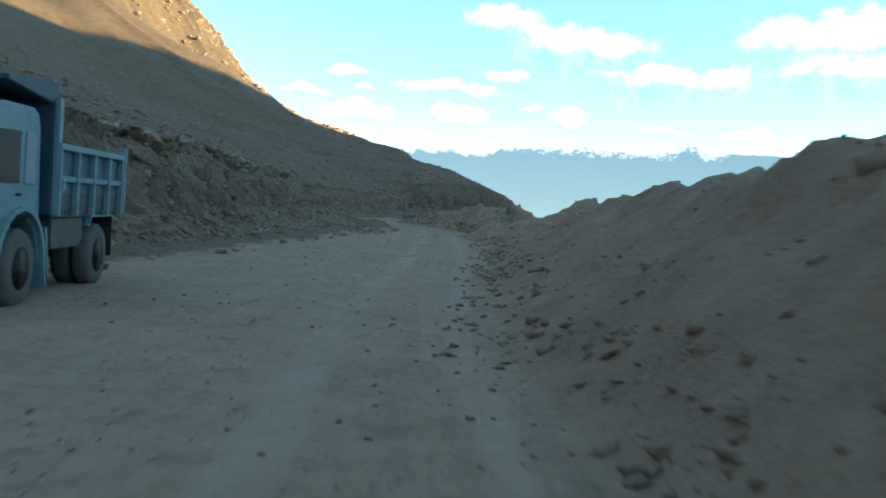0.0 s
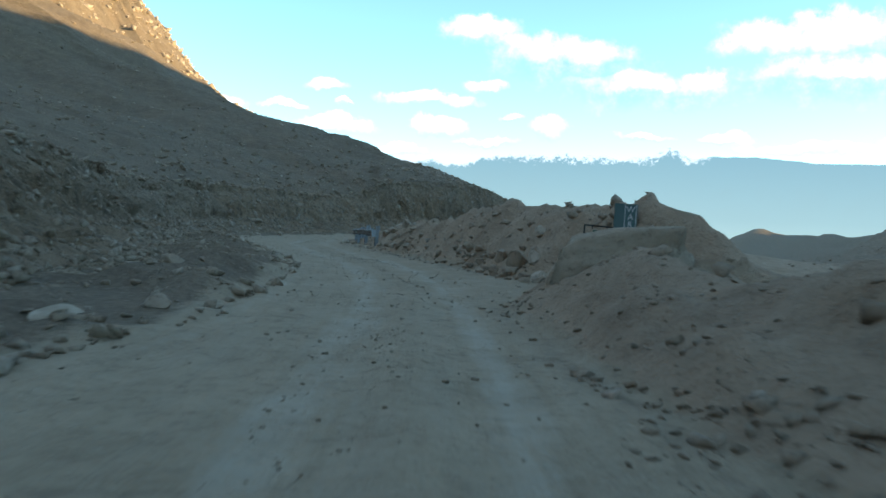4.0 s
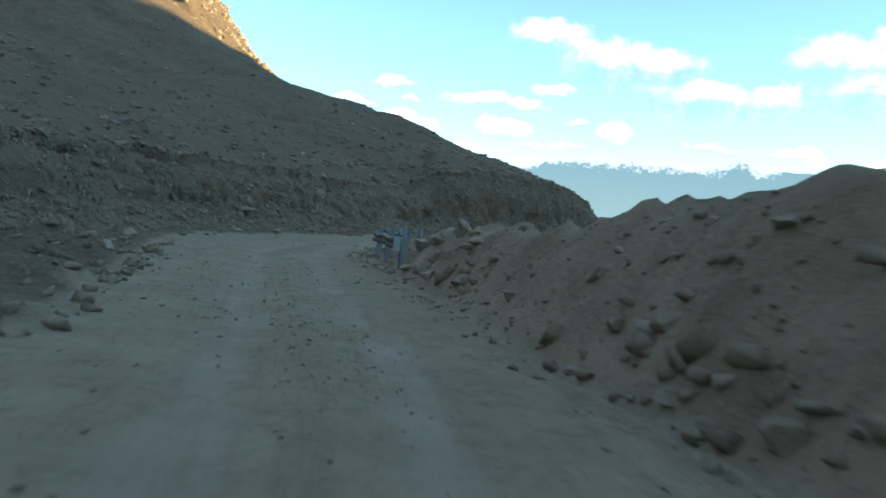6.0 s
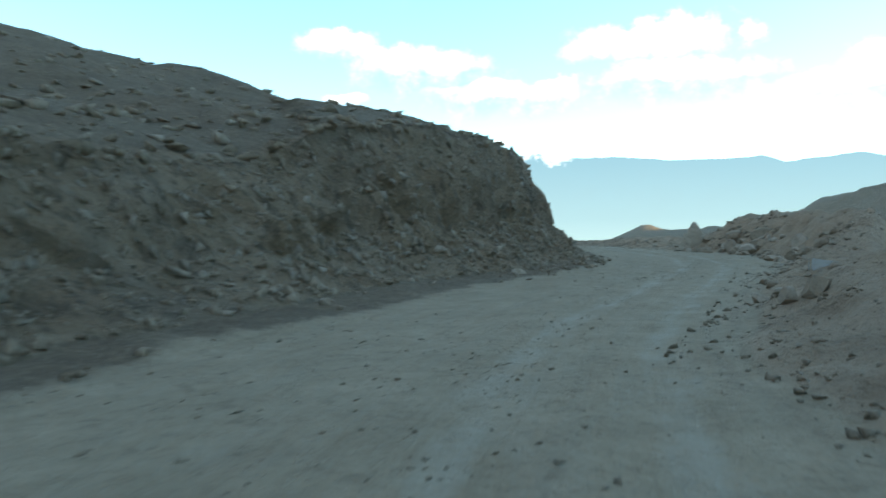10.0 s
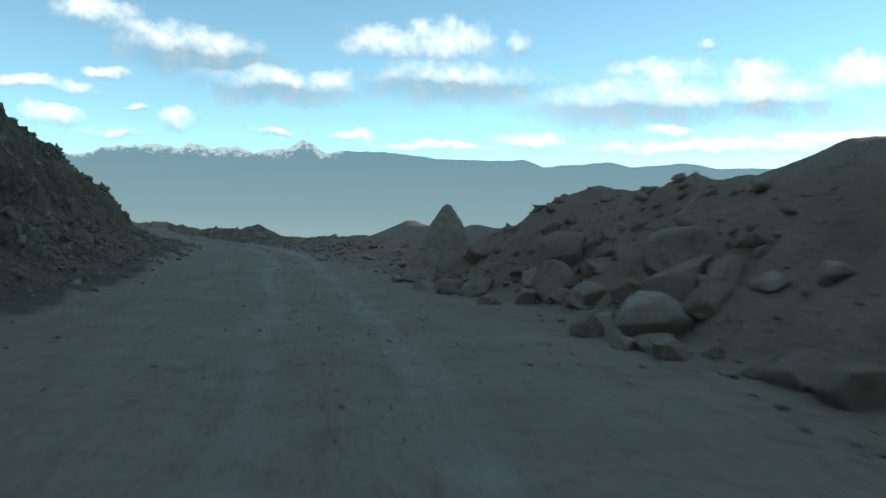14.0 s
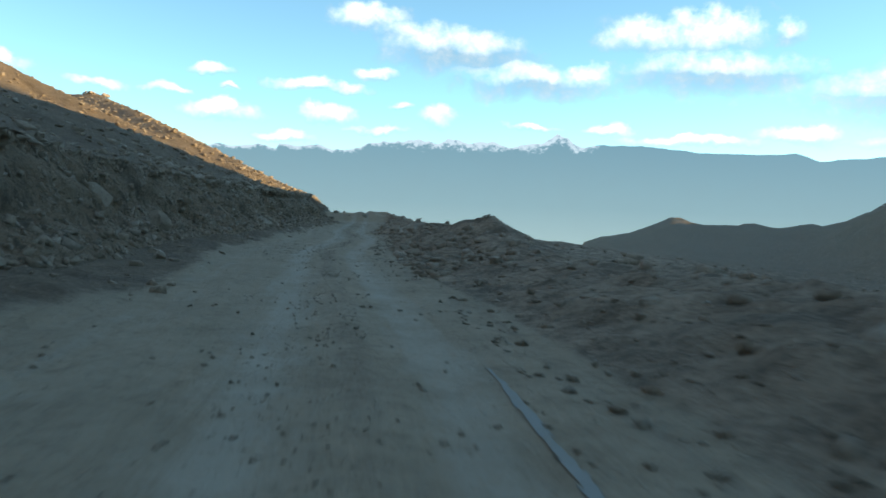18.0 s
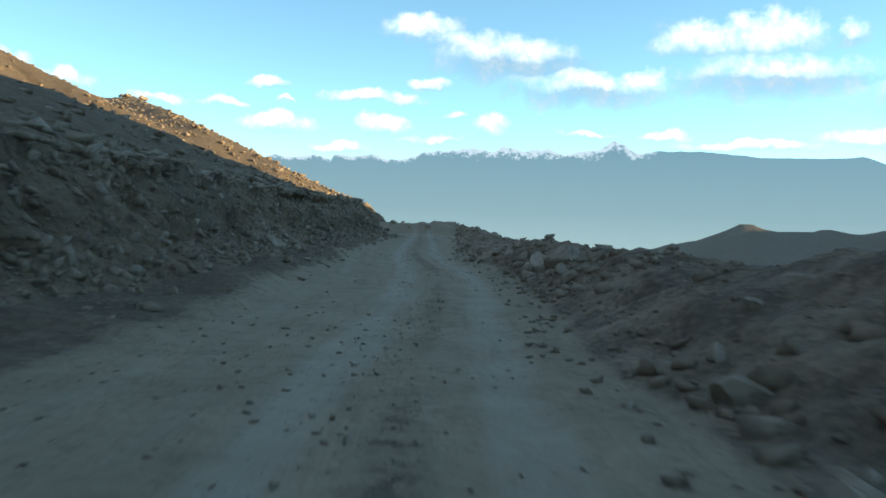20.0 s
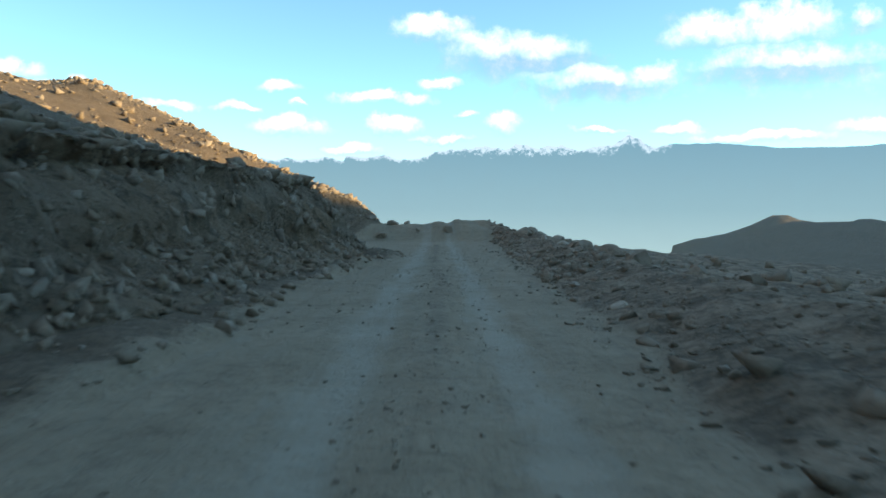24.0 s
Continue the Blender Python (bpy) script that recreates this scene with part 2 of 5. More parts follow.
    dust = m.ramp(m.noise(p, 0.7, 9, 0.7), (0.32, (0.220, 0.186, 0.144)), (0.55, (0.276, 0.236, 0.186)), (0.75, (0.325, 0.284, 0.230)))
    dust = m.mix(m.ramp(streak, (0.44, 0.0), (0.70, 0.4)), dust, (0.238, 0.230, 0.202))
    dust = m.mix(m.ramp(streak, (0.28, 0.4), (0.44, 0.0)), dust, (0.135, 0.117, 0.092))
    drawn = m.n.new("ShaderNodeCombineXYZ")
    m.l.new(m.math("MULTIPLY", m.attr("across"), 6.0), drawn.inputs[0])
    m.l.new(m.math("MULTIPLY", m.attr("along"), 0.35), drawn.inputs[1])
    scrape = m.noise(drawn.outputs[0], 1.0, 6, 0.65)
    dust = m.mix(m.ramp(scrape, (0.34, 0.22), (0.47, 0.0)), dust, (0.150, 0.124, 0.095))
    dust = m.mix(m.ramp(scrape, (0.56, 0.0), (0.70, 0.2)), dust, (0.29, 0.27, 0.235))
    mott = m.noise(p, 2.6, 9, 0.75, 0.8)
    dust = m.mix(m.ramp(mott, (0.52, 0.0), (0.66, 0.6)), dust, (0.135, 0.113, 0.088))
    dust = m.mix(m.ramp(mott, (0.32, 0.4), (0.44, 0.0)), dust, (0.30, 0.276, 0.235))
    dust = m.mix(m.math("MULTIPLY", grain, 0.4), dust, m.ramp(shade3, (0.5, (0.12, 0.10, 0.08)), (0.85, (0.32, 0.30, 0.265))))
    dust = m.mix(m.ramp(fine, (0.50, 0.0), (0.74, 0.35)), dust, (0.125, 0.108, 0.088))
    rut = m.ramp(m.noise(p, 0.8, 6, 0.6), (0.35, (0.272, 0.262, 0.232)), (0.65, (0.332, 0.331, 0.300)))
    loose = m.mix(m.ramp(fine, (0.38, 0.0), (0.62, 0.8)), (0.115, 0.093, 0.072), (0.20, 0.168, 0.134))
    loose = m.mix(m.math("MULTIPLY", grain, 0.7), loose, m.ramp(shade3, (0.5, (0.09, 0.078, 0.064)), (0.85, (0.28, 0.262, 0.235))))
    wob = m.math("MULTIPLY", m.math("SUBTRACT", mid, 0.5), 1.0)
    wob2 = m.math("MULTIPLY", m.math("SUBTRACT", fine, 0.5), 0.7)
    wsum = m.math("ADD", wob, wob2)
    ssum = m.math("ADD", wsum, m.math("MULTIPLY", m.math("SUBTRACT", streak, 0.5), 1.3))

    def mask(name, lo=0.35, hi=0.65, add=wsum):
        return m.ramp(m.math("ADD", m.attr(name), add), (lo, 0.0), (hi, 1.0))
    loosely = m.math("MULTIPLY", mask("ridge", 0.40, 0.95, ssum), 0.8)
    loosely = m.math("MULTIPLY", loosely, m.ramp(mott, (0.38, 0.3), (0.60, 1.0)))
    col = m.mix(mask("cut"), soil, cut)
    col = m.mix(mask("spoil"), col, tipped)
    col = m.mix(mask("road"), col, dust)
    col = m.mix(loosely, col, loose)
    col = m.mix(m.math("MULTIPLY", mask("rut", 0.42, 0.95, ssum), 0.68), col, rut)
    # relief: clods and bedded stones, ground smooth in the wheel tracks
    rough_ = m.math("MAXIMUM", m.math("SUBTRACT", 1.0, m.math("MULTIPLY", m.attr("road"), 0.55)), m.math("MULTIPLY", loosely, 0.7))
    h = m.math("ADD", m.math("MULTIPLY", m.noise(p, 2.2, 9, 0.72), 1.0), m.math("MULTIPLY", fine, 0.55))
    h = m.math("ADD", h, m.math("MULTIPLY", large, m.math("MULTIPLY", m.attr("cut"), 0.5)))
    h = m.math("ADD", h, m.math("MULTIPLY", small, 0.22))
    h = m.math("ADD", h, m.math("MULTIPLY", grain, 0.10))
    rough_ = m.math("ADD", rough_, m.math("MULTIPLY", m.attr("cut"), 0.9))
    nb = m.bump(m.math("MULTIPLY", h, rough_), 0.9, 0.17)
    nb = m.bump(tiny, 0.35, 0.015, nb)
    return m.done(m.mix(1.0, col, (1.28, 1.10, 0.98), "MULTIPLY"), nb)


def rock_material(name, a, b, c):
    m = Nodes(name, 0.9)
    p = m.place()
    base = m.ramp(m.noise(p, 2.6, 9, 0.7, 0.6), (0.3, a), (0.55, b), (0.78, c))
    base = m.mix(m.math("MULTIPLY", m.rand(), 0.5), base, (0.26, 0.215, 0.17))
    base = m.mix(m.ramp(m.island(), (0.0, 0.8), (0.6, 0.0)), base, (0.205, 0.168, 0.132))
    base = m.mix(m.ramp(m.island(), (0.78, 0.0), (1.0, 0.55)), base, (0.42, 0.395, 0.36))
    base = m.mix(m.ramp(m.noise(p, 5.0, 8, 0.72), (0.36, 0.6), (0.48, 0.0)), base, (0.12, 0.10, 0.08))
    # dust settled on the upper faces
    up = m.n.new("ShaderNodeSeparateXYZ")
    m.l.new(m.n.new("ShaderNodeNewGeometry").outputs["Normal"], up.inputs[0])
    base = m.mix(m.math("MULTIPLY", m.ramp(up.outputs[2], (0.3, 0.0), (0.9, 1.0)), m.ramp(m.noise(p, 3.5, 6), (0.4, 0.0), (0.65, 0.55))), base, (0.25, 0.212, 0.168))
    nb = m.bump(m.noise(p, 7.0, 9, 0.75), 0.8, 0.08)
    return m.done(m.mix(1.0, base, (1.21, 1.06, 0.96), "MULTIPLY"), nb)


EARTH = ground_material()
ROCK = rock_material("granite", (0.20, 0.165, 0.130), (0.285, 0.243, 0.198), (0.37, 0.325, 0.275))
GRAVEL = rock_material("road_gravel", (0.17, 0.15, 0.122), (0.235, 0.21, 0.175), (0.31, 0.285, 0.25))
BLOCK = rock_material("weathered_granite", (0.26, 0.228, 0.195), (0.36, 0.322, 0.282), (0.46, 0.42, 0.375))
SPOIL_STONE = rock_material("spoil_stone", (0.215, 0.172, 0.137), (0.29, 0.24, 0.196), (0.37, 0.315, 0.265))
CUT_STONE = rock_material("bedded_stone", (0.18, 0.162, 0.14), (0.25, 0.228, 0.20), (0.34, 0.318, 0.285))
PALE = rock_material("pale_granite", (0.27, 0.24, 0.20), (0.39, 0.355, 0.305), (0.50, 0.465, 0.415))


def plain_material(name, colour, rough=0.6, metal=0.0, wear=0.35, worn=(0.12, 0.10, 0.08), scale=6.0):
    m = Nodes(name, rough, metal)
    p = m.local()
    d = m.ramp(m.noise(p, scale, 8, 0.7), (0.45, 0.0), (0.75, wear))
    s = m.ramp(m.noise(p, scale * 0.35, 5, 0.6), (0.4, 0.0), (0.8, wear * 0.8))
    col = m.mix(d, colour, worn)
    col = m.mix(s, col, tuple(0.6 * v + 0.08 for v in colour))
    return m.done(col, m.bump(m.noise(p, scale * 4, 6), 0.12, 0.01), m.math("ADD", m.math("MULTIPLY", d, 0.5), rough))


# ------------------------------------------------------------------ the road's line
def road_line():
    rows = [(m.translation.x, m.translation.y) for _, m in PATH]
    pts = np.array(rows)
    cum = np.concatenate([[0], np.cumsum(np.hypot(*np.diff(pts, axis=0).T))])
    s = np.arange(0, cum[-1], 0.5)
    x, y = np.interp(s, cum, pts[:, 0]), np.interp(s, cum, pts[:, 1])
    k = np.ones(17) / 17
    pad = lambda v: np.convolve(np.concatenate([v[0] - (v[1:9][::-1] - v[0]), v, 2 * v[-1] - v[-9:-1][::-1]]), k, "valid")
    x, y = pad(x), pad(y)
    return s, x, y


LS, LX, LY = road_line()
S_END = float(LS[-1])
_t0 = np.array([LX[6] - LX[0], LY[6] - LY[0]]) / math.hypot(LX[6] - LX[0], LY[6] - LY[0])
_t1 = np.array([0.105, 0.9945])


def line(s):
    """Place and unit direction of the road's line at s metres, straight on before and past the ends."""
    s = np.asarray(s, float)
    x = np.interp(s, LS, LX) + np.where(s < 0, s * _t0[0], 0) + np.where(s > S_END, (s - S_END) * _t1[0], 0)
    y = np.interp(s, LS, LY) + np.where(s < 0, s * _t0[1], 0) + np.where(s > S_END, (s - S_END) * _t1[1], 0)
    return x, y


def heading(s):
    xa, ya = line(np.asarray(s, float) - 2.0)
    xb, yb = line(np.asarray(s, float) + 2.0)
    l = np.hypot(xb - xa, yb - ya)
    return (xb - xa) / l, (yb - ya) / l


PACE = 1.15     # the tables of the plan are in paces of this many metres


def track(table, unit=PACE):
    a = np.array(table, float) * unit
    return lambda s: np.interp(s, a[:, 0], a[:, 1])


# cross-section along the road, all in metres against s
edge_l = track([(0, 5.6), (16, 5.4), (30, 4.8), (40, 4.0), (47, 2.6), (72, 2.8), (82, 3.7), (95, 4.6), (105, 4.8), (118, 4.7), (130, 3.9), (150, 3.7),
                (170, 4.3), (183, 3.2), (190, 2.8), (225, 2.9), (240, 2.4), (249, 2.7), (258, 1.9), (262, 1.4), (266, 2.2), (272, 5.5), (284, 6.5), (290, 2.4), (306, 2.4)])
foot_l = track([(0, 6.9), (16, 6.7), (30, 5.9), (47, 6.0), (72, 5.6), (82, 5.4), (95, 6.0), (105, 6.2), (112, 6.5), (118, 6.4), (126, 5.7), (132, 5.1), (150, 4.6),
                (170, 5.6), (190, 4.6), (225, 4.3), (235, 3.7), (249, 3.2), (258, 2.5), (262, 2.2), (266, 3.4), (272, 6.6), (284, 7.6), (290, 3.4), (306, 3.4)])
lip_l = track([(0, 9.6), (30, 8.8), (47, 9.6), (72, 8.8), (83, 9.1), (98, 9.3), (105, 9.5), (110, 9.9), (113, 9.8), (118, 9.4), (126, 8.8), (135, 8.2), (150, 7.9),
               (160, 8.8), (172, 9.5), (182, 8.4), (192, 7.2), (225, 6.8), (232, 6.0), (243, 5.5), (255, 5.0), (261, 4.7), (264, 5.4), (268, 7.6), (272, 9.0), (284, 9.6), (290, 6.2), (306, 6.0)])
lip_h = track([(0, 2.9), (30, 2.9), (50, 2.9), (72, 2.8), (83, 2.8), (98, 3.1), (105, 2.9), (110, 3.2), (114, 4.6), (122, 5.2), (130, 5.3), (140, 5.0), (150, 4.4), (160, 4.15),
               (170, 3.8), (180, 3.1), (190, 2.65), (205, 2.3), (235, 2.3), (250, 2.4), (270, 2.6), (300, 2.6)])
edge_r = track([(0, 1.2), (14, 1.2), (20, 1.5), (32, 2.1), (42, 1.7), (48, 1.5), (50.3, 1.7), (51.6, 4.6), (53.5, 3.8), (55.5, 3.0), (58, 2.6), (62, 2.3), (69, 2.1), (73, 2.1), (84, 2.2), (92, 1.5),
                (103, 1.7), (118, 2.2), (126, 3.0), (131, 4.1), (143, 4.2), (148, 3.5), (153, 2.5), (163, 1.7), (190, 1.9), (205, 1.7), (212, 1.6), (222, 1.6), (235, 1.8), (246, 2.2), (253, 2.5), (272, 3.0), (290, 3.6), (306, 4.2)])
berm_u = track([(0, 4.8), (30, 5.0), (42, 4.8), (46, 3.2), (50.3, 2.9), (51.6, 6.4), (53.5, 5.3), (56, 5.1), (62, 4.1), (70, 4.0), (80, 4.0), (90, 4.0), (105, 4.2), (122, 5.0), (131, 7.2), (147, 7.2), (154, 5.4), (165, 5.0), (203, 5.4), (211, 4.0), (220, 3.4), (230, 3.9),
                (245, 4.4), (253, 4.6), (272, 5.0), (290, 6.0), (306, 6.6)])
berm_h = track([(-10, 2.9), (6, 2.7), (9, 2.3), (12, 1.95), (20, 2.0), (26, 1.85), (30, 1.7), (34, 1.5), (37, 1.35), (43, 1.2), (46, 0.85), (50.3, 0.72), (51.4, 0.7), (53, 2.0), (53.5, 2.1), (56, 2.0), (62, 2.0), (66, 1.7), (69, 1.3), (72, 1.25), (75, 1.05), (78, 0.8), (90, 0.35),
                (98, 0.6), (105, 0.8), (118, 0.8), (124, 1.3), (130, 1.9), (136, 2.3), (143, 2.1), (147, 2.3), (149, 2.5), (151, 1.8), (154, 0.8), (157, 0.6), (163, 0.75), (172, 0.85), (180, 0.7), (189, 0.45), (198, 0.35), (202, 0.7), (204.5, 1.25), (208, 0.85), (213, 0.8), (221, 0.85), (228, 0.6), (240, 0.42),
                (252, 0.38), (262, 0.42), (272, 0.5), (279, 0.75), (286, 1.0), (306, 1.1)])

KX, KY = 29.0, 172.0        # the middle of the bowl to the right of the road
# past 58 degrees the crest is unseen, raised to shade road and hillside
ridge_el = track([(-180, 2), (-150, -6), (-30, -6), (5, -5), (14, -2.2), (17, -1.9), (20, -1.2), (23, -0.6), (25.7, 0.40), (28, 0.10), (33, 0.2), (35, 0.5), (37.7, 1.9),
                  (40.5, 2.3), (43.5, 2.8), (46, 3.1), (50, 3.9), (52.6, 4.9), (56, 6.2), (58.5, 6.0), (61, 6.4), (66, 8.2), (75, 10.9), (90, 15), (98, 16.2), (104, 19.2), (125, 19.5), (150, 13), (180, 2)], 1)
ridge_r = track([(-180, 276), (-100, 500), (5, 575), (20, 1000), (33, 900), (38, 480), (44, 370), (60, 300), (90, 276), (180, 276)], 1)
slope_a = track([(0, 0.25), (110, 0.26), (165, 0.30), (215, 0.40), (250, 0.42), (275, 0.34), (297, 0.25), (318, 0.30), (345, 0.50), (420, 0.55)], 1)       # near hillside
slope_b = track([(0, 0.60), (170, 0.60), (230, 0.14), (265, 0.16), (300, 0.45), (345, 0.50), (480, 0.60)], 1)                      # above the first bend
slope_c = track([(0, 0.60), (170, 0.60), (230, 0.95), (420, 0.85)], 1)                      # above the second
bend_a = track([(0, 46), (110, 52), (165, 58), (215, 40), (240, 30), (340, 30), (390, 32), (440, 34)], 1)                    # metres above the lip
bend_b = track([(0, 90), (420, 98)], 1)


swell_a = track([(0, 0), (3, 0.0), (9, -0.8), (14, -1.6), (22, -1.6), (30, -0.7), (40, -0.2), (60, 0)], 1)      # rounded brow over the nose
swell_b = track([(0, 0), (3, 0.6), (8, 0.9), (14, 0.6), (25, 0)], 1)                                                       # brow before it
swell_c = track([(0, 0), (6, 0.0), (12, 0.2), (22, -0.3), (32, -1.1), (45, -0.9), (65, 0)], 1)                                                      # shoulder past it


def smooth(a, b, v):
    k = np.clip((v - a) / (b - a), 0, 1)
    return k * k * (3 - 2 * k)


def value_noise(seed):
    """Layered value noise on the plane, as a function of x, y and wavelength."""
    rng = np.random.RandomState(seed)
    table = rng.rand(257, 257) * 2 - 1

    def single(x, y):
        xi, yi = np.floor(x).astype(int), np.floor(y).astype(int)
        fx, fy = x - xi, y - yi
        fx, fy = fx * fx * (3 - 2 * fx), fy * fy * (3 - 2 * fy)
        xi, yi = xi % 256, yi % 256
        a, b, c, d = table[xi, yi], table[xi + 1, yi], table[xi, yi + 1], table[xi + 1, yi + 1]
        return (a * (1 - fx) + b * fx) * (1 - fy) + (c * (1 - fx) + d * fx) * fy

    def layered(x, y, wave, octaves=4, fall=0.5):
        total, amp = 0.0, 1.0
        for o in range(octaves):
            total = total + amp * single(x / wave + 17.3 * o, y / wave - 9.1 * o)
            amp, wave = amp * fall, wave * 0.5
        return total
    return layered


VN = value_noise(5)


def nearest(x, y):
    """Signed offset from the road's line (left negative) and the s of the nearest point."""
    s = np.arange(-60, 480, 1.0)
    cx, cy = line(s)
    tx, ty = heading(s)
    shape = x.shape
    x, y = x.ravel(), y.ravel()
    so, uo = np.empty_like(x), np.empty_like(x)
    for i in range(0, len(x), 20000):
        a, b = x[i:i + 20000, None], y[i:i + 20000, None]
        k = ((a - cx) ** 2 + (b - cy) ** 2).argmin(1)
        dx, dy = x[i:i + 20000] - cx[k], y[i:i + 20000] - cy[k]
        along = dx * tx[k] + dy * ty[k]
        side = dx * ty[k] - dy * tx[k]
        so[i:i + 20000] = s[k] + along
        uo[i:i + 20000] = np.sign(side) * np.hypot(side, np.where((k == 0) | (k == len(s) - 1), along, 0))
    return so.reshape(shape), uo.reshape(shape)


def hill_height(s, d, x, y):
    """Hillside to the left of the cut's lip; d: metres from the road's line."""
    lip, h = lip_l(s), lip_h(s)
    k = np.maximum(d - lip, 0)
    z = h + slope_a(s) * k + (slope_b(s) - slope_a(s)) * np.maximum(k - bend_a(s), 0) + (slope_c(s) - slope_b(s)) * np.maximum(k - bend_b(s), 0)
    z = np.where(z > 72, 72 + 16 * (1 - np.exp(-(z - 72) / 16)), z)
    z += swell_a(k) * smooth(124, 136, s) * (1 - smooth(152, 164, s)) + swell_b(k) * smooth(92, 104, s) * (1 - smooth(120, 132, s)) + swell_c(k) * smooth(160, 174, s) * (1 - smooth(196, 206, s))
    crag = np.clip((z - 46) / 12, 0, 1) * smooth(150, 240, s)
    z += crag * (4.5 - 7 * np.abs(VN(x, y, 17, 4, 0.6)))
    z += VN(x, y, 26, 3) * np.minimum(k / 12, 1.6) + VN(x, y, 5.0, 4) * np.minimum(k / 6, 1) * 0.4 * (1 - 0.6 * smooth(40, 90, k))
    return z


def right_height(s, d, x, y):
    """Ground past the spoil bank on the right: a bowl and the dark ridge behind it."""
    ax, ay = x - KX, y - KY
    r, az = np.hypot(ax, ay), np.degrees(np.arctan2(ax, ay))
    rc = ridge_r(az)
    top = 1.3 + rc * np.tan(np.radians(ridge_el(az))) + VN(x, y, 40, 4) * 1.5 * rc / 260
    k = np.maximum(d - berm_u(s), 0)
    low = berm_h(s) * np.exp(-k / (1.5 + np.clip(np.abs(s - 66) / 12, 0, 1))) - 0.10 * k
    low = np.maximum(low, -14)
    rise = smooth(0.12, 1.0, r / rc) ** 1.3
    z = low * (1 - rise) + top * rise
    # unseen high ground behind the crest, added to keep the far low ridge shaded
    shade_massif = smooth(33, 38, az) * (1 - smooth(57, 63, az)) * (1 - smooth(1.6, 2.2, r / np.maximum(rc, 600)))
    z = np.where(r > rc, np.where(az > 33, top * (r / rc) ** 0.9 * shade_massif + (top - (r - rc) * 0.35) * (1 - shade_massif), top - (r - rc) * 0.35), z)
    z += VN(x, y, 9, 4) * np.minimum(k / 10, 1) * 0.5
    return np.maximum(z, -420)


nose_el = track([(-180, 80), (-90, 60), (-60, 30), (-35, 14.2), (-25, 10.2), (-20.8, 8.5), (-19, 8.1), (-18, 8.2), (-16.3, 8.45), (-14.7, 7.95), (-12, 6.85), (-9.3, 5.55),
                 (-6.5, 4.2), (-3.6, 2.95), (-0.65, 1.7), (0.6, 1.2), (1.5, 0.55), (2.2, -0.3), (5, -0.2), (6.8, 0.15), (9, 0.1), (12, -0.9), (18, 4), (30, 60), (180, 80)], 1)
nose_r = track([(-180, 900), (-90, 400), (-30, 260), (-16.3, 205), (-9.3, 160), (-3.6, 135), (-0.65, 110), (1.5, 76), (5, 66), (12, 80), (180, 900)], 1)
crag_el = track([(-180, 85), (-60, 50), (-30, 26), (-20, 16.5), (-16.3, 13.2), (-14.6, 11.7), (-13.3, 9.6), (-10.8, 7.6), (-8.6, 6.75), (-4.5, 5.8), (-1, 4.9), (3, 4.2), (10, 3.0), (20, 10), (40, 80), (180, 85)], 1)


def crest_cap(x, y):
    """Greatest height of the hill's crest, round two stands on the road."""
    r, az = np.hypot(x - 39.8, y - 256.0), np.degrees(np.arctan2(x - 39.8, y - 256.0))
    rough = VN(x, y, 7.0, 4) * np.clip(r / 300, 0, 1) * 0.7
    el = np.clip(nose_el(az), -5, 70)
    a = 1.4 + r * np.tan(np.radians(el)) - np.maximum(r - nose_r(az), 0) * 0.42 + rough
    a = np.where((r < 12) | (y < 250), 999.0, a)
    r, az = np.hypot(x, y - 52.0), np.degrees(np.arctan2(x, y - 52.0))
    c = 1.4 + r * np.tan(np.radians(np.clip(crag_el(az) - 0.5 * smooth(190, 300, r), -5, 80))) + rough
    c = c + smooth(210, 320, r) * (1 - smooth(-11, -8, az)) * 6.0 * (0.38 - np.abs(VN(x, y, 15.0, 4, 0.6)))
    c = np.where(r < 125, 999.0, c)
    return np.maximum(np.minimum(a, c), -420)


GRID = {}


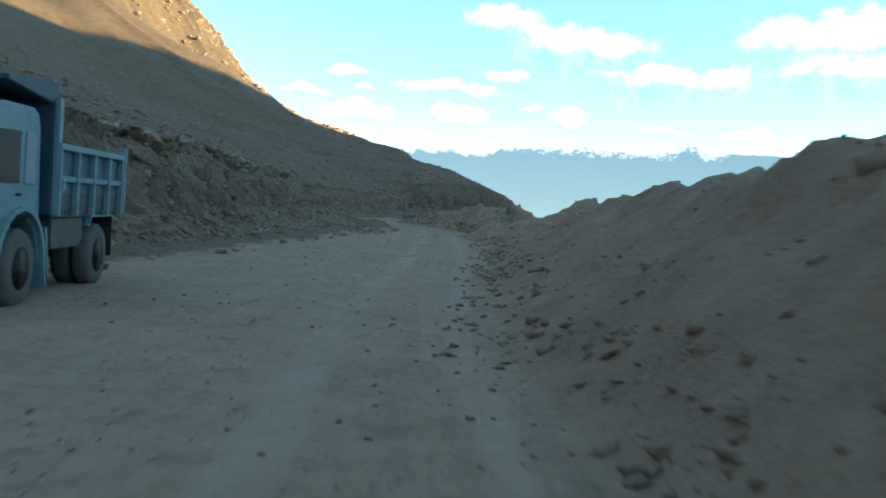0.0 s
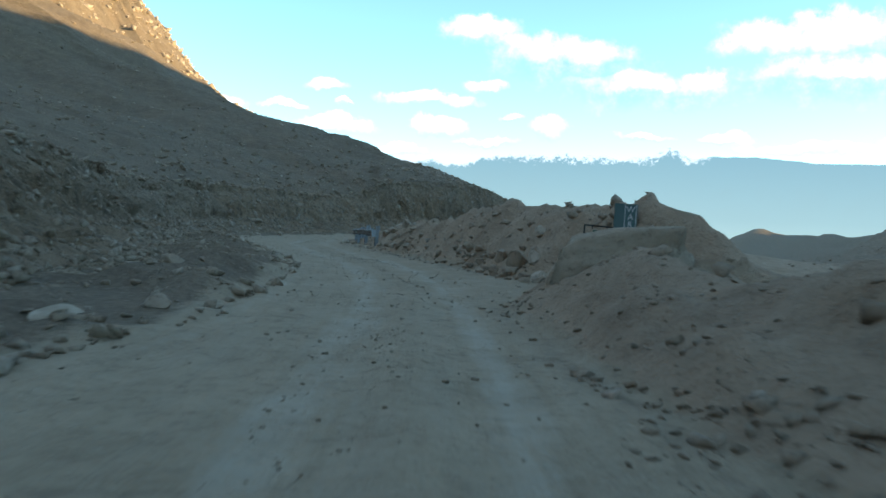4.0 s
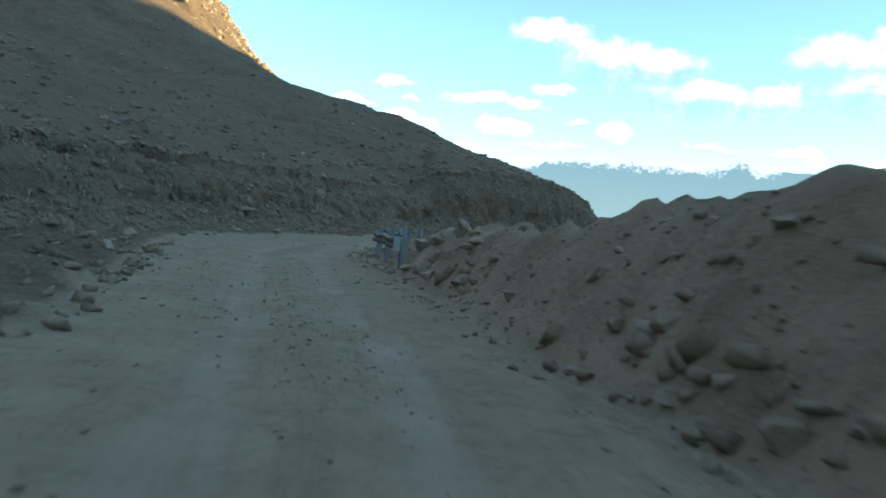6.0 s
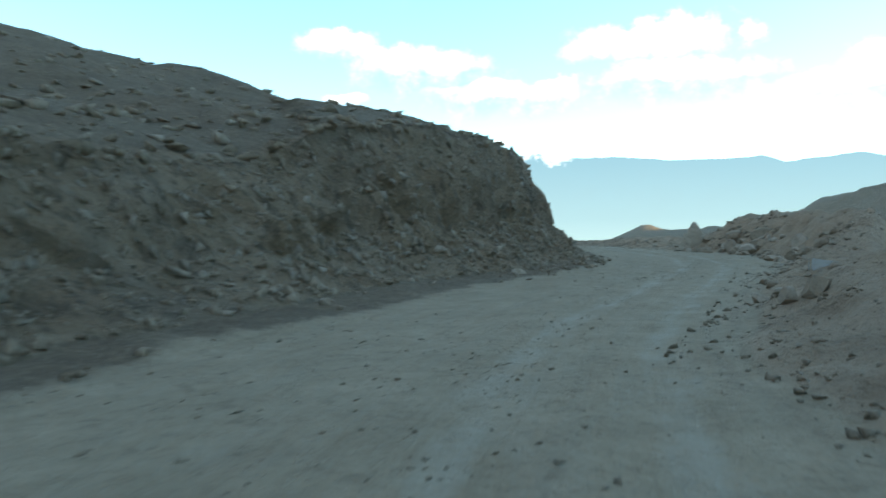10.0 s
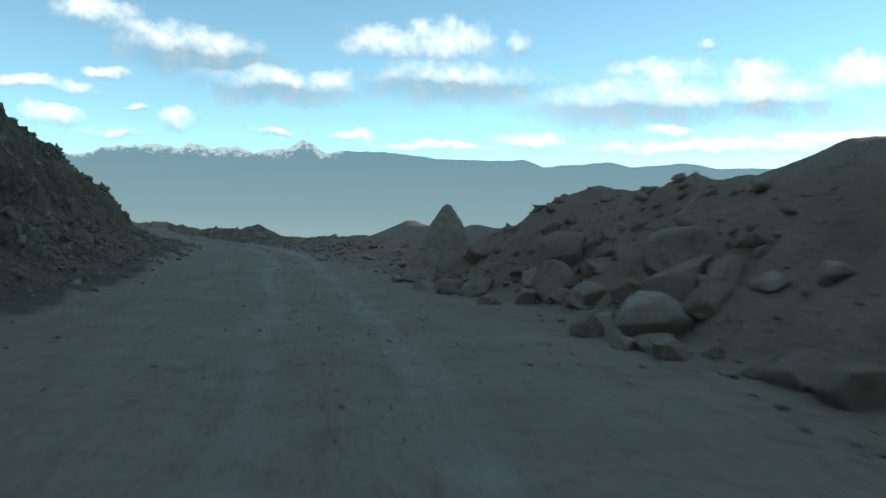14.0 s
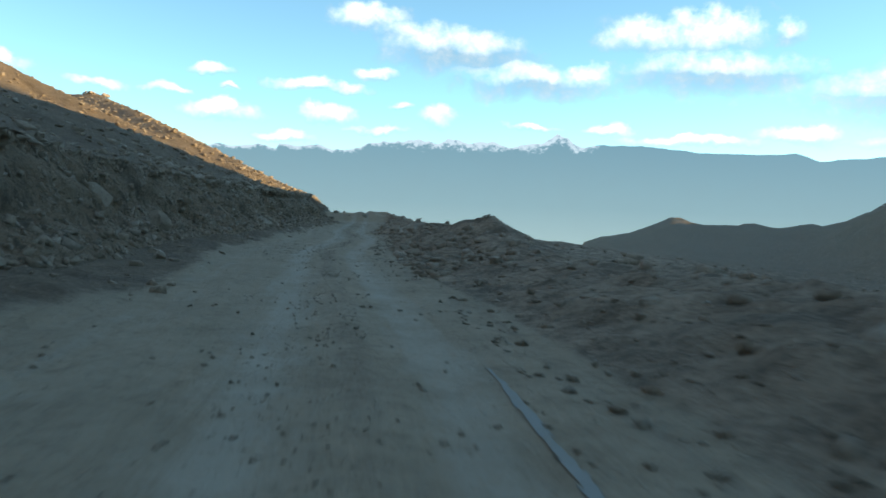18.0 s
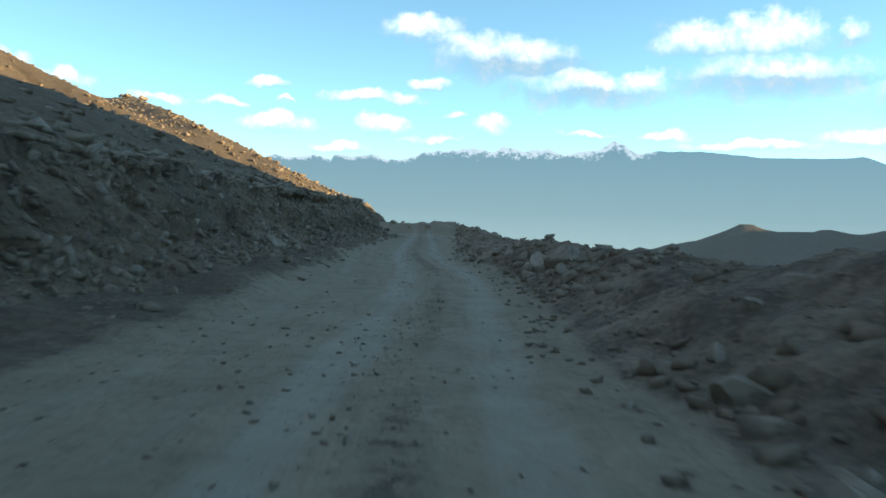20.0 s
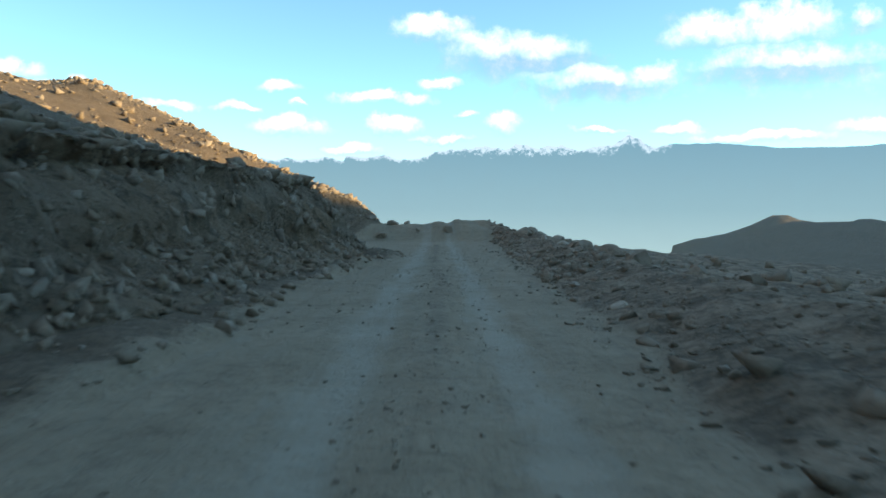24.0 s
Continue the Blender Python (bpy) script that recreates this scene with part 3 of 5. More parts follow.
def sheet():
    s = np.concatenate([-np.geomspace(500, 14, 26)[:-1] , np.arange(-14, 300, 0.27), np.arange(300, 352, 0.5), 352 + np.geomspace(0.5, 3600, 60)])
    cx, cy = line(s)
    tx, ty = heading(s)
    el_, fl, ll, er, bu = edge_l(s), foot_l(s), lip_l(s), edge_r(s), berm_u(s)
    rag = VN(s, s * 0 + 2.0, 2.6, 3)
    ll = ll + 0.28 * rag
    fl = fl + 0.3 * VN(s, s * 0 + 40.0, 5.0, 3)
    el_ = el_ + 0.3 * VN(s, s * 0 + 80.0, 6.0, 3)
    er = er + 0.22 * VN(s, s * 0 + 120.0, 4.0, 3)
    E_L, F_L, L_L, E_R, B_U = el_, fl, ll, er, bu
    cols_u = []
    w_far = np.linspace(0, 1, 110)[1:] ** 2.4
    for f in np.linspace(0, 1, 25)[:-1]:
        cols_u.append(-ll * (1 - f) - fl * f)
    for f in np.linspace(0, 1, 6)[:-1]:
        cols_u.append(-fl * (1 - f) - el_ * f)
    for f in np.linspace(0, 1, 34)[:-1]:
        cols_u.append(-el_ * (1 - f) + er * f)
    for f in np.linspace(0, 1, 22)[:-1]:
        cols_u.append(er * (1 - f) + bu * f)
    for f in np.linspace(0, 1, 13):
        cols_u.append(bu * (1 - f) + (bu + 5.0) * f)
    near = np.array(cols_u)                                  # columns x rows
    nx, ny = cx + near * ty, cy - near * tx
    # fans to the far ends on both sides
    back, ahead = np.clip(-14 - s, 0, None), np.clip(s - 352, 0, None)
    sm = np.clip(s, -14, 352)
    flx, fly = -430 - 0.55 * ahead - 0.4 * back, -240 + 2.55 * (sm + 14) + ahead * 0.9 - back
    frx, fry = 1500 + 0.55 * ahead + 0.4 * back, -420 + 4.2 * (sm + 14) + ahead * 0.9 - back
    L = w_far[::-1][:, None]
    lx, ly = nx[0] + (flx - nx[0]) * L, ny[0] + (fly - ny[0]) * L
    R = w_far[:, None]
    rx, ry = nx[-1] + (frx - nx[-1]) * R, ny[-1] + (fry - ny[-1]) * R
    x, y = np.concatenate([lx, nx, rx]), np.concatenate([ly, ny, ry])
    nl, nr = len(lx), len(lx) + len(nx)
    S = np.broadcast_to(s, x.shape).copy()
    U = np.concatenate([np.zeros_like(lx), near, np.zeros_like(rx)])
    for sl in (slice(0, nl), slice(nr, None)):
        S[sl], U[sl] = nearest(x[sl], y[sl])
    z = np.zeros_like(x)
    D = np.abs(U)
    el_, fl, ll, er, bu = edge_l(S), foot_l(S), lip_l(S), edge_r(S), berm_u(S)
    for have, want in ((el_, E_L), (fl, F_L), (ll, L_L), (er, E_R), (bu, B_U)):
        have[nl:nr] = want
    # left: ditch, cut face, hill
    face = np.clip((D - fl) / (ll - fl), 0, 1)
    n1, n2 = VN(x, y, 3.2, 4), VN(x, y, 0.9, 3)
    rise = lip_h(S) * (1 + (0.10 - 0.05 * smooth(112, 122, S) * (1 - smooth(170, 190, S))) * VN(S, S * 0 + 7.0, 3.0, 3) * (np.arange(len(x))[:, None] >= nl))
    steep = np.clip(0.66 + 0.10 * VN(S, S * 0 + 21.0, 6.0, 3), 0.5, 0.8)
    bank = rise * (0.36 * np.clip(face / steep, 0, 1) ** 1.1 + 0.64 * np.clip((face - steep + 0.04) / (1.04 - steep), 0, 1) ** 0.8)
    shape = np.sin(np.pi * np.clip(face, 0, 1)) ** 0.7
    bank += (0.10 * n1 + 0.10 * n2) * shape
    # the face is rough sideways too
    out_ = (0.42 * VN(S, bank * 1.1, 1.6, 4, 0.6) + 0.30 * np.abs(VN(S, bank * 1.4 + 50, 0.9, 3)) - 0.15) * shape * (1 - smooth(0.8, 1.0, face)) * (U < 0) * (D < ll)
    onface = (U < 0) & (D < ll + 0.05) & (D > fl)
    gully = np.abs(VN(S + 0.35 * bank, S * 0 + 33.0, 1.2, 2)) - 0.35
    out_ = out_ + onface * shape * 0.45 * gully * smooth(0.1, 0.5, face)
    out_ = out_ + onface * ((1 - smooth(112, 122, S) * (1 - smooth(170, 190, S))) * (0.08 * smooth(0.965, 1.0, face)) - 0.40 * (1 - 0.5 * smooth(112, 122, S) * (1 - smooth(170, 190, S))) * np.exp(-((face - 0.905) / 0.05) ** 2) * np.clip(0.7 + 1.1 * VN(S, S * 0 + 61.0, 2.2, 3), 0, 1.5))
    hx, hy = heading(S)
    x, y = x + out_ * hy, y - out_ * hx
    verge = 0.10 * np.clip((D - el_) / (fl - el_), 0, 1) + 0.05 * np.abs(n2) * ((D > el_) & (D < fl))
    heap = (0.10 + 0.35 * smooth(40, 52, S) * (1 - smooth(80, 92, S)) + 0.14 * smooth(165, 190, S)) * np.clip(VN(x, y, 2.4, 4, 0.6) + 0.35, 0, 2)
    verge = verge + heap * np.sin(np.pi * np.clip((D - el_ + 0.6) / (fl - el_ + 1.6), 0, 1)) * (D > el_ - 0.6)
    left = np.where(D < fl, verge, 0.10 + bank + heap * np.clip(1 - (D - fl), 0, 1) * 0.5)
    left = np.where(D >= ll, hill_height(S, D, x, y) + 0.1 + (rise - lip_h(S)) * np.exp(-np.maximum(D - ll, 0) / 2.0), left)
    # right: spoil bank and what lies past it
    lumps = 1 + 0.15 * VN(x, y, 4.5, 5, 0.58)
    b = np.clip((D - er) / (bu - er), 0, 1)
    spoil = berm_h(S) * smooth(-0.15, 1.05, b) * lumps + (0.10 * n2 + 0.11 * VN(x, y, 0.8, 3, 0.65)) * smooth(0, 0.25, b) * (0.4 + 0.6 * np.minimum(berm_h(S), 1.5)) - berm_h(S) * smooth(-0.15, 1.05, 0 * b) * lumps * (1 - smooth(0, 0.2, b))
    right = np.where(D < bu, spoil, right_height(S, D, x, y) + (lumps - 1) * berm_h(S) * np.exp(-np.maximum(D - bu, 0) / 2.5) + 0.07 * n2)
    z = np.where(U < 0, np.where(D < el_, 0, left), np.where(D < er, 0, right))
    # the roadway: wheel tracks, loose ridge between them, shallow waves
    on = (U > -el_) & (U < er)
    mid = np.where(on, 1.0, 0.0)
    tracks = np.exp(-((U - 0.75) / 0.42) ** 2) + np.exp(-((U + 0.95) / 0.48) ** 2) + 0.5 * np.exp(-((U + 2.7) / 0.5) ** 2)
    z += mid * (-0.035 * tracks + 0.018 * VN(x, y, 6, 3) + 0.012 * VN(x, y, 0.7, 2))
    # low windrows thrown up beside the tracks
    z += mid * np.clip(0.5 + VN(S, S * 0 + 44, 9.0, 2), 0, 1) * (0.055 * np.exp(-((U + 2.3 + 0.35 * VN(S, S * 0 + 3, 12.0, 2)) / 0.17) ** 2) + 0.045 * np.exp(-((U + 3.1 + 0.4 * VN(S, S * 0 + 9, 14.0, 2)) / 0.2) ** 2)
                + 0.05 * np.exp(-((U + 0.1) / 0.25) ** 2))
    # spoil heaped across where the road swings out of sight round the nose
    z += smooth(327, 332, S) * (1 - smooth(340, 352, S)) * np.clip(1.25 + 0.45 * VN(x, y, 2.2, 3, 0.65), 0, 3) * smooth(-12, -7, U) * (1 - smooth(4, 9, U))
    # past the nose the land falls to the valley, and the hill's back with it
    z = np.minimum(z, crest_cap(x, y))
    cut = smooth(0.0, 0.08, face) * (U < 0) * (1 - smooth(0, 1.2, D - ll))
    road = np.where(U < 0, 1 - smooth(-0.3, 0.9, D - el_), 1 - smooth(-0.2, 0.5, D - er))
    rut = np.clip(tracks, 0, 1) * on * (0.74 + 0.22 * smooth(150, 210, S))
    # tipped tone carried on past the bank, brightening the dim right slopes by colour
    spoil_ = (1 - 0.22 * smooth(85, 110, S) - 0.32 * smooth(180, 225, S)) * (U > 0) * smooth(-0.6, 0.4, D - er) * (1 - 0.25 * smooth(15, 90, D - bu))
    ridge = on * ((0.52 + 0.48 * smooth(150, 210, S)) * np.exp(-((U + 0.1 + 0.12 * VN(S, S * 0 + 5, 9.0, 2)) / 0.24) ** 2) * np.clip(0.95 + 0.6 * VN(S, S * 0 + 15, 5.0, 3), 0.4, 1.3) + 0.6 * np.exp(-((U + 1.95) / 0.30) ** 2) * np.clip(0.5 + VN(S, S * 0 + 25, 7.0, 3), 0, 1.2) + 0.7 * smooth(0.9, 0.2, er - U))
    nc, nrow = x.shape
    me = bpy.data.meshes.new("ground")
    co = np.stack([x, y, z], -1).transpose(1, 0, 2).reshape(-1, 3)
    i = np.arange(nc * nrow).reshape(nrow, nc)
    quads = np.stack([i[:-1, :-1], i[:-1, 1:], i[1:, 1:], i[1:, :-1]], -1).reshape(-1, 4)
    me.vertices.add(len(co))
    me.vertices.foreach_set("co", co.ravel())
    me.loops.add(quads.size)
    me.loops.foreach_set("vertex_index", quads.ravel())
    me.polygons.add(len(quads))
    me.polygons.foreach_set("loop_start", np.arange(0, quads.size, 4))
    me.polygons.foreach_set("use_smooth", np.ones(len(quads), bool))
    me.update()
    for name, v in (("cut", cut), ("spoil", spoil_), ("road", road), ("rut", rut), ("ridge", ridge), ("across", U), ("along", S)):
        at = me.attributes.new(name, "FLOAT", "POINT")
        at.data.foreach_set("value", v.T.ravel().astype(np.float32))
    me.materials.append(EARTH)
    GRID.update(x=x, y=y, z=z, s=s, u=near, first=nl, last=nr)
    return tagged(new("ground", me), "dusty dirt mountain road with rutted tracks, cut bank and stony slopes", "ground", kind="structure")


ground = sheet()


# ------------------------------------------------------------------ far mountains
def far_range():
    m = Nodes("painted_haze_mountain", 1.0)
    p = m.place()
    sep = m.n.new("ShaderNodeSeparateXYZ")
    m.l.new(p, sep.inputs[0])
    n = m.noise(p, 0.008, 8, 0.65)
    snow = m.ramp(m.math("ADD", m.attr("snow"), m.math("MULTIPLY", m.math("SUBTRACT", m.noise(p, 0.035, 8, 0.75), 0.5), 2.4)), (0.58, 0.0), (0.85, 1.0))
    # aerial haze painted as blue colour, paler towards the foot
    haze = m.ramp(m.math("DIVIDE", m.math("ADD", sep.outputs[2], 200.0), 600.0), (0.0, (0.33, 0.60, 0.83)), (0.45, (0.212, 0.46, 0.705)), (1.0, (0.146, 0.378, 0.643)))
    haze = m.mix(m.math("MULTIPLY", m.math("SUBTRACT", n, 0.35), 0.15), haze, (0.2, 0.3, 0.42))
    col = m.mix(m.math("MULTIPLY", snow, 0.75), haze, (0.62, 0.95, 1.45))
    # range and snow glow faintly, in place of light scattered by the air
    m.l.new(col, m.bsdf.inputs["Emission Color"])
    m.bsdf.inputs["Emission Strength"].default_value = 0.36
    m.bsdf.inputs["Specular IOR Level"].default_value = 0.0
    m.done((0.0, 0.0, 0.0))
    crest = track([(-60, 3.2), (-20, 3.6), (-3.5, 4.0), (2, 4.27), (4, 4.2), (6.3, 4.6), (7.5, 4.75), (10.9, 5.0), (13.9, 4.95), (16, 4.8), (17.2, 5.0), (18.15, 5.66), (19.0, 5.2), (19.7, 4.98), (22.7, 4.96),
                   (27.8, 4.5), (32.7, 4.58), (34, 4.15), (38.4, 4.5), (39.8, 4.17), (43, 4.45), (45.2, 4.1), (48, 4.15), (60, 3.8), (120, 3.0)], 1)
    az = np.arange(-60, 120, 0.12)
    peaks = np.abs(VN(az * 10, az * 0 + 3, 15.0, 3, 0.5))
    el = crest(az) - 0.26 * peaks * (1 - smooth(19, 24, az)) - 0.08 * peaks + 0.06
    d = 4750.0
    vs, fs, white = [], [], []
    rows = 22
    for j in range(rows):
        k = (j / (rows - 1)) ** 2
        zt = 1.3 + d * np.tan(np.radians(el))
        zz = zt * (1 - k) - 620 * k
        white.append((1 - (zt - zz) / (43 + 66 * smooth(0.0, 0.35, el - 4.6))) * (1 - smooth(19.5, 22, az)))
        rr = d - 500 * k + 30 * VN(az * 10, az * 0 + 8 * k, 20.0, 2) * math.sin(math.pi * min(k * 2, 1))
        vs.append(np.stack([12 + rr * np.sin(np.radians(az)), 115 + rr * np.cos(np.radians(az)), zz], -1))
    n = len(az)
    for j in range(rows - 1):
        for i in range(n - 1):
            fs.append((j * n + i, j * n + i + 1, (j + 1) * n + i + 1, (j + 1) * n + i))
    me = bpy.data.meshes.new("backdrop")
    me.from_pydata(np.concatenate(vs).tolist(), [], fs)
    me.polygons.foreach_set("use_smooth", np.ones(len(fs), bool))
    at = me.attributes.new("snow", "FLOAT", "POINT")
    at.data.foreach_set("value", np.concatenate(white).astype(np.float32))
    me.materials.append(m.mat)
    return tagged(new("backdrop", me), "distant snow-capped mountain range with blue haze painted into its glow", "mountains", kind="structure")


far_range()


# ------------------------------------------------------------------ building helpers
def part(name, bm, material, parent=None, label=""):
    """Links a bmesh as one mesh object, under a thing if one is given."""
    me = bpy.data.meshes.new(name)
    bm.to_mesh(me)
    bm.free()
    me.materials.append(material)
    ob = new(name, me)
    if parent:
        ob.parent = parent
    return tagged(ob, label)


def thing(name, m, label, category, group=""):
    ob = new(name)
    ob.matrix_world = m
    return tagged(ob, label, category, group)


def box(x0, x1, y0, y1, z0, z1, bevel=0.015, bm=None):
    bm = bm or bmesh.new()
    vs = bmesh.ops.create_cube(bm, size=1)["verts"]
    for v in vs:
        v.co = Vector(((x0 + x1) / 2 + v.co.x * (x1 - x0), (y0 + y1) / 2 + v.co.y * (y1 - y0), (z0 + z1) / 2 + v.co.z * (z1 - z0)))
    if bevel:
        es = list({e for v in vs for e in v.link_edges})
        bmesh.ops.bevel(bm, geom=es, offset=bevel, segments=2, affect="EDGES")
    return bm


def prism(outline, x0, x1, bevel=0.0):
    """An outline in y, z drawn out from x0 to x1."""
    bm = bmesh.new()
    a = [bm.verts.new((x0, y, z)) for y, z in outline]
    b = [bm.verts.new((x1, y, z)) for y, z in outline]
    bm.faces.new(a[::-1])
    bm.faces.new(b)
    for i in range(len(a)):
        j = (i + 1) % len(a)
        bm.faces.new((a[i], a[j], b[j], b[i]))
    bmesh.ops.recalc_face_normals(bm, faces=bm.faces)
    if bevel:
        bmesh.ops.bevel(bm, geom=list(bm.edges), offset=bevel, segments=2, affect="EDGES")
    return bm


def turned(profile, segs=28, caps=True):
    """A lathe about the x axis; profile of (x, r)."""
    bm = bmesh.new()
    rings = [[bm.verts.new((x, r * math.cos(2 * math.pi * k / segs), r * math.sin(2 * math.pi * k / segs))) for k in range(segs)] for x, r in profile]
    for a, b in zip(rings, rings[1:]):
        for k in range(segs):
            bm.faces.new((a[k], a[(k + 1) % segs], b[(k + 1) % segs], b[k]))
    for ring in (rings[0], rings[-1]) if caps else ():
        if profile[rings.index(ring)][1] > 0.001:
            bm.faces.new(ring)
    bmesh.ops.recalc_face_normals(bm, faces=bm.faces)
    for f in bm.faces:
        f.smooth = True
    return bm


def cyl(a, b, r, segs=10):
    a, b = Vector(a), Vector(b)
    bm = bmesh.new()
    bmesh.ops.create_cone(bm, cap_ends=True, segments=segs, radius1=r, radius2=r, depth=(b - a).length)
    bmesh.ops.transform(bm, verts=bm.verts, matrix=Matrix.Translation((a + b) / 2) @ (b - a).to_track_quat("Z", "Y").to_matrix().to_4x4())
    return bm


def ground_at(s, u):
    """A place on the ground by metres along and metres off the road's line (left negative)."""
    i = int(np.abs(GRID["s"] - s).argmin())
    f, l = GRID["first"], GRID["last"]
    x, y = GRID["x"][f:l, i], GRID["y"][f:l, i]
    us = GRID["u"][:, i]
    return Vector((float(np.interp(u, us, x)), float(np.interp(u, us, y)), float(np.interp(u, us, GRID["z"][f:l, i]))))


def heading_deg(s):
    tx, ty = heading(s)
    return math.degrees(math.atan2(-float(tx), float(ty)))


# ------------------------------------------------------------------ rocks
def rock_mesh(seed, points=9):
    """A stone about 1 m across: the hull of scattered points."""
    rng = random.Random(seed)
    bm = bmesh.new()
    for k in range(points):
        if k in (0, 3, 5, 6, 7):                                    # a block with its corners knocked about
            d = Vector(((k & 1) - 0.5, (k >> 1 & 1) - 0.5, (k >> 2) - 0.5)) * rng.uniform(0.6, 0.92)
            d += Vector((rng.uniform(-1, 1), rng.uniform(-1, 1), rng.uniform(-1, 1))) * 0.13
        else:
            d = Vector((rng.gauss(0, 1), rng.gauss(0, 1), rng.gauss(0, 1))).normalized() * rng.uniform(0.40, 0.54)
        bm.verts.new(d)
    hull = bmesh.ops.convex_hull(bm, input=list(bm.verts))
    bmesh.ops.delete(bm, geom=[v for v in hull["geom_interior"] if isinstance(v, bmesh.types.BMVert)], context="VERTS")
    bmesh.ops.triangulate(bm, faces=bm.faces)
    bmesh.ops.recalc_face_normals(bm, faces=bm.faces)
    return bm


def boulder_mesh(seed, breaks=9, worn=3, rough=0.035, levels=4):
    """A boulder about 1 m across: a round core broken flat on several sides, its edges worn."""
    rng = random.Random(seed)
    bm = bmesh.new()
    bmesh.ops.create_icosphere(bm, subdivisions=levels, radius=0.56)
    planes = []
    for k in range(breaks):
        n = Vector((rng.gauss(0, 1), rng.gauss(0, 1), rng.gauss(0, 0.8))).normalized()
        planes.append((n, rng.uniform(0.23, 0.41)))
    for v in bm.verts:
        for n, d in planes:
            over = v.co.dot(n) - d
            if over > 0:
                v.co -= n * over
    for _ in range(worn):
        bmesh.ops.smooth_vert(bm, verts=bm.verts, factor=0.5, use_axis_x=True, use_axis_y=True, use_axis_z=True)
    shift = Vector((seed * 3.7, seed * 1.3, 0))
    for v in bm.verts:
        v.co += v.co.normalized() * (noise.fractal(v.co * 3.4 + shift, 0.9, 2.0, 5) * rough + 0.02 * noise.noise(v.co * 1.6 + shift))
    lo = Vector([min(v.co[i] for v in bm.verts) for i in range(3)])
    hi = Vector([max(v.co[i] for v in bm.verts) for i in range(3)])
    for e in bm.edges:                                       # broken edges stay crisp
        e.smooth = len(e.link_faces) < 2 or e.calc_face_angle() < 0.30
    for v in bm.verts:
        v.co = Vector([(v.co[i] - (lo[i] + hi[i]) / 2) / (hi[i] - lo[i]) for i in range(3)])
    for f in bm.faces:
        f.smooth = True
    return bm


def to_mesh(name, bm, material, flat=True):
    me = bpy.data.meshes.new(name)
    bm.to_mesh(me)
    bm.free()
    me.materials.append(material)
    return me


BOULDERS = [to_mesh("boulder", boulder_mesh(100 + k, 9 + k % 4, 1, 0.015), BLOCK) for k in range(8)]
PALE_BOULDERS = [to_mesh("boulder", boulder_mesh(210 + k, 9 + k, 1, 0.02), PALE) for k in range(3)]


def boulder(s, u, size, k=0, pale=False, turn=0.0, tilt=0.0, sink=0.34, label="", group="", name="boulder", lift=0.0):
    """A boulder resting in the ground; size: across, along and up, in metres."""
    p = ground_at(s, u)
    meshes = PALE_BOULDERS if pale else BOULDERS
    ob = new(name, meshes[k % len(meshes)])
    q = pose(0, 0, 0, tilt, tilt * 0.4, turn + heading_deg(s))
    ob.matrix_world = Matrix.Translation((p.x, p.y, p.z + size[2] * (0.5 - sink) + lift)) @ q @ Matrix.Diagonal((*size, 1))
    return tagged(ob, label or ("pale broken granite boulder lying on the roadside" if pale else "brown-grey broken granite boulder at the road's edge"), "boulder", group)


# ------------------------------------------------------------------ tipper truck on the left verge
BLUE = plain_material("blue_paint", (0.12, 0.27, 0.29), 0.45, 0.0, 0.45, (0.16, 0.14, 0.11), 4.0)
BLUE_DARK = plain_material("dark_blue_paint", (0.018, 0.062, 0.088), 0.5, 0.0, 0.4, (0.10, 0.09, 0.075), 4.0)
# worn blue, made darker than the ribs for the shade between them
BLUE_MID = plain_material("shabby_shaded_blue_paint", (0.055, 0.13, 0.165), 0.5, 0.0, 0.6, (0.13, 0.115, 0.09), 3.0)
RUBBER = plain_material("tyre_rubber", (0.10, 0.096, 0.088), 0.85, 0.0, 0.9, (0.19, 0.17, 0.14), 4.0)
STEEL = plain_material("dusty_steel", (0.10, 0.10, 0.10), 0.55, 0.5, 0.6, (0.15, 0.13, 0.10), 6.0)
BLACK = plain_material("black_iron", (0.02, 0.02, 0.02), 0.6, 0.2, 0.4, (0.10, 0.085, 0.07), 6.0)
# near black all over, for the dark mass inside the tipping body
LOAD = plain_material("near_black_earth", (0.045, 0.037, 0.030), 0.95, 0.0, 0.5, (0.09, 0.075, 0.06), 5.0)
DULL = plain_material("dull_pale_grey", (0.30, 0.34, 0.36), 0.8, 0.0, 0.2, (0.25, 0.25, 0.24), 8.0)


def glass_material():
    m = Nodes("dark_glass", 0.12)
    m.bsdf.inputs["Specular IOR Level"].default_value = 0.08
    return m.done(m.mix(m.ramp(m.noise(m.local(), 5.0, 6), (0.4, 0.0), (0.7, 0.2)), (0.008, 0.009, 0.010), (0.05, 0.048, 0.042)))


GLASS = glass_material()


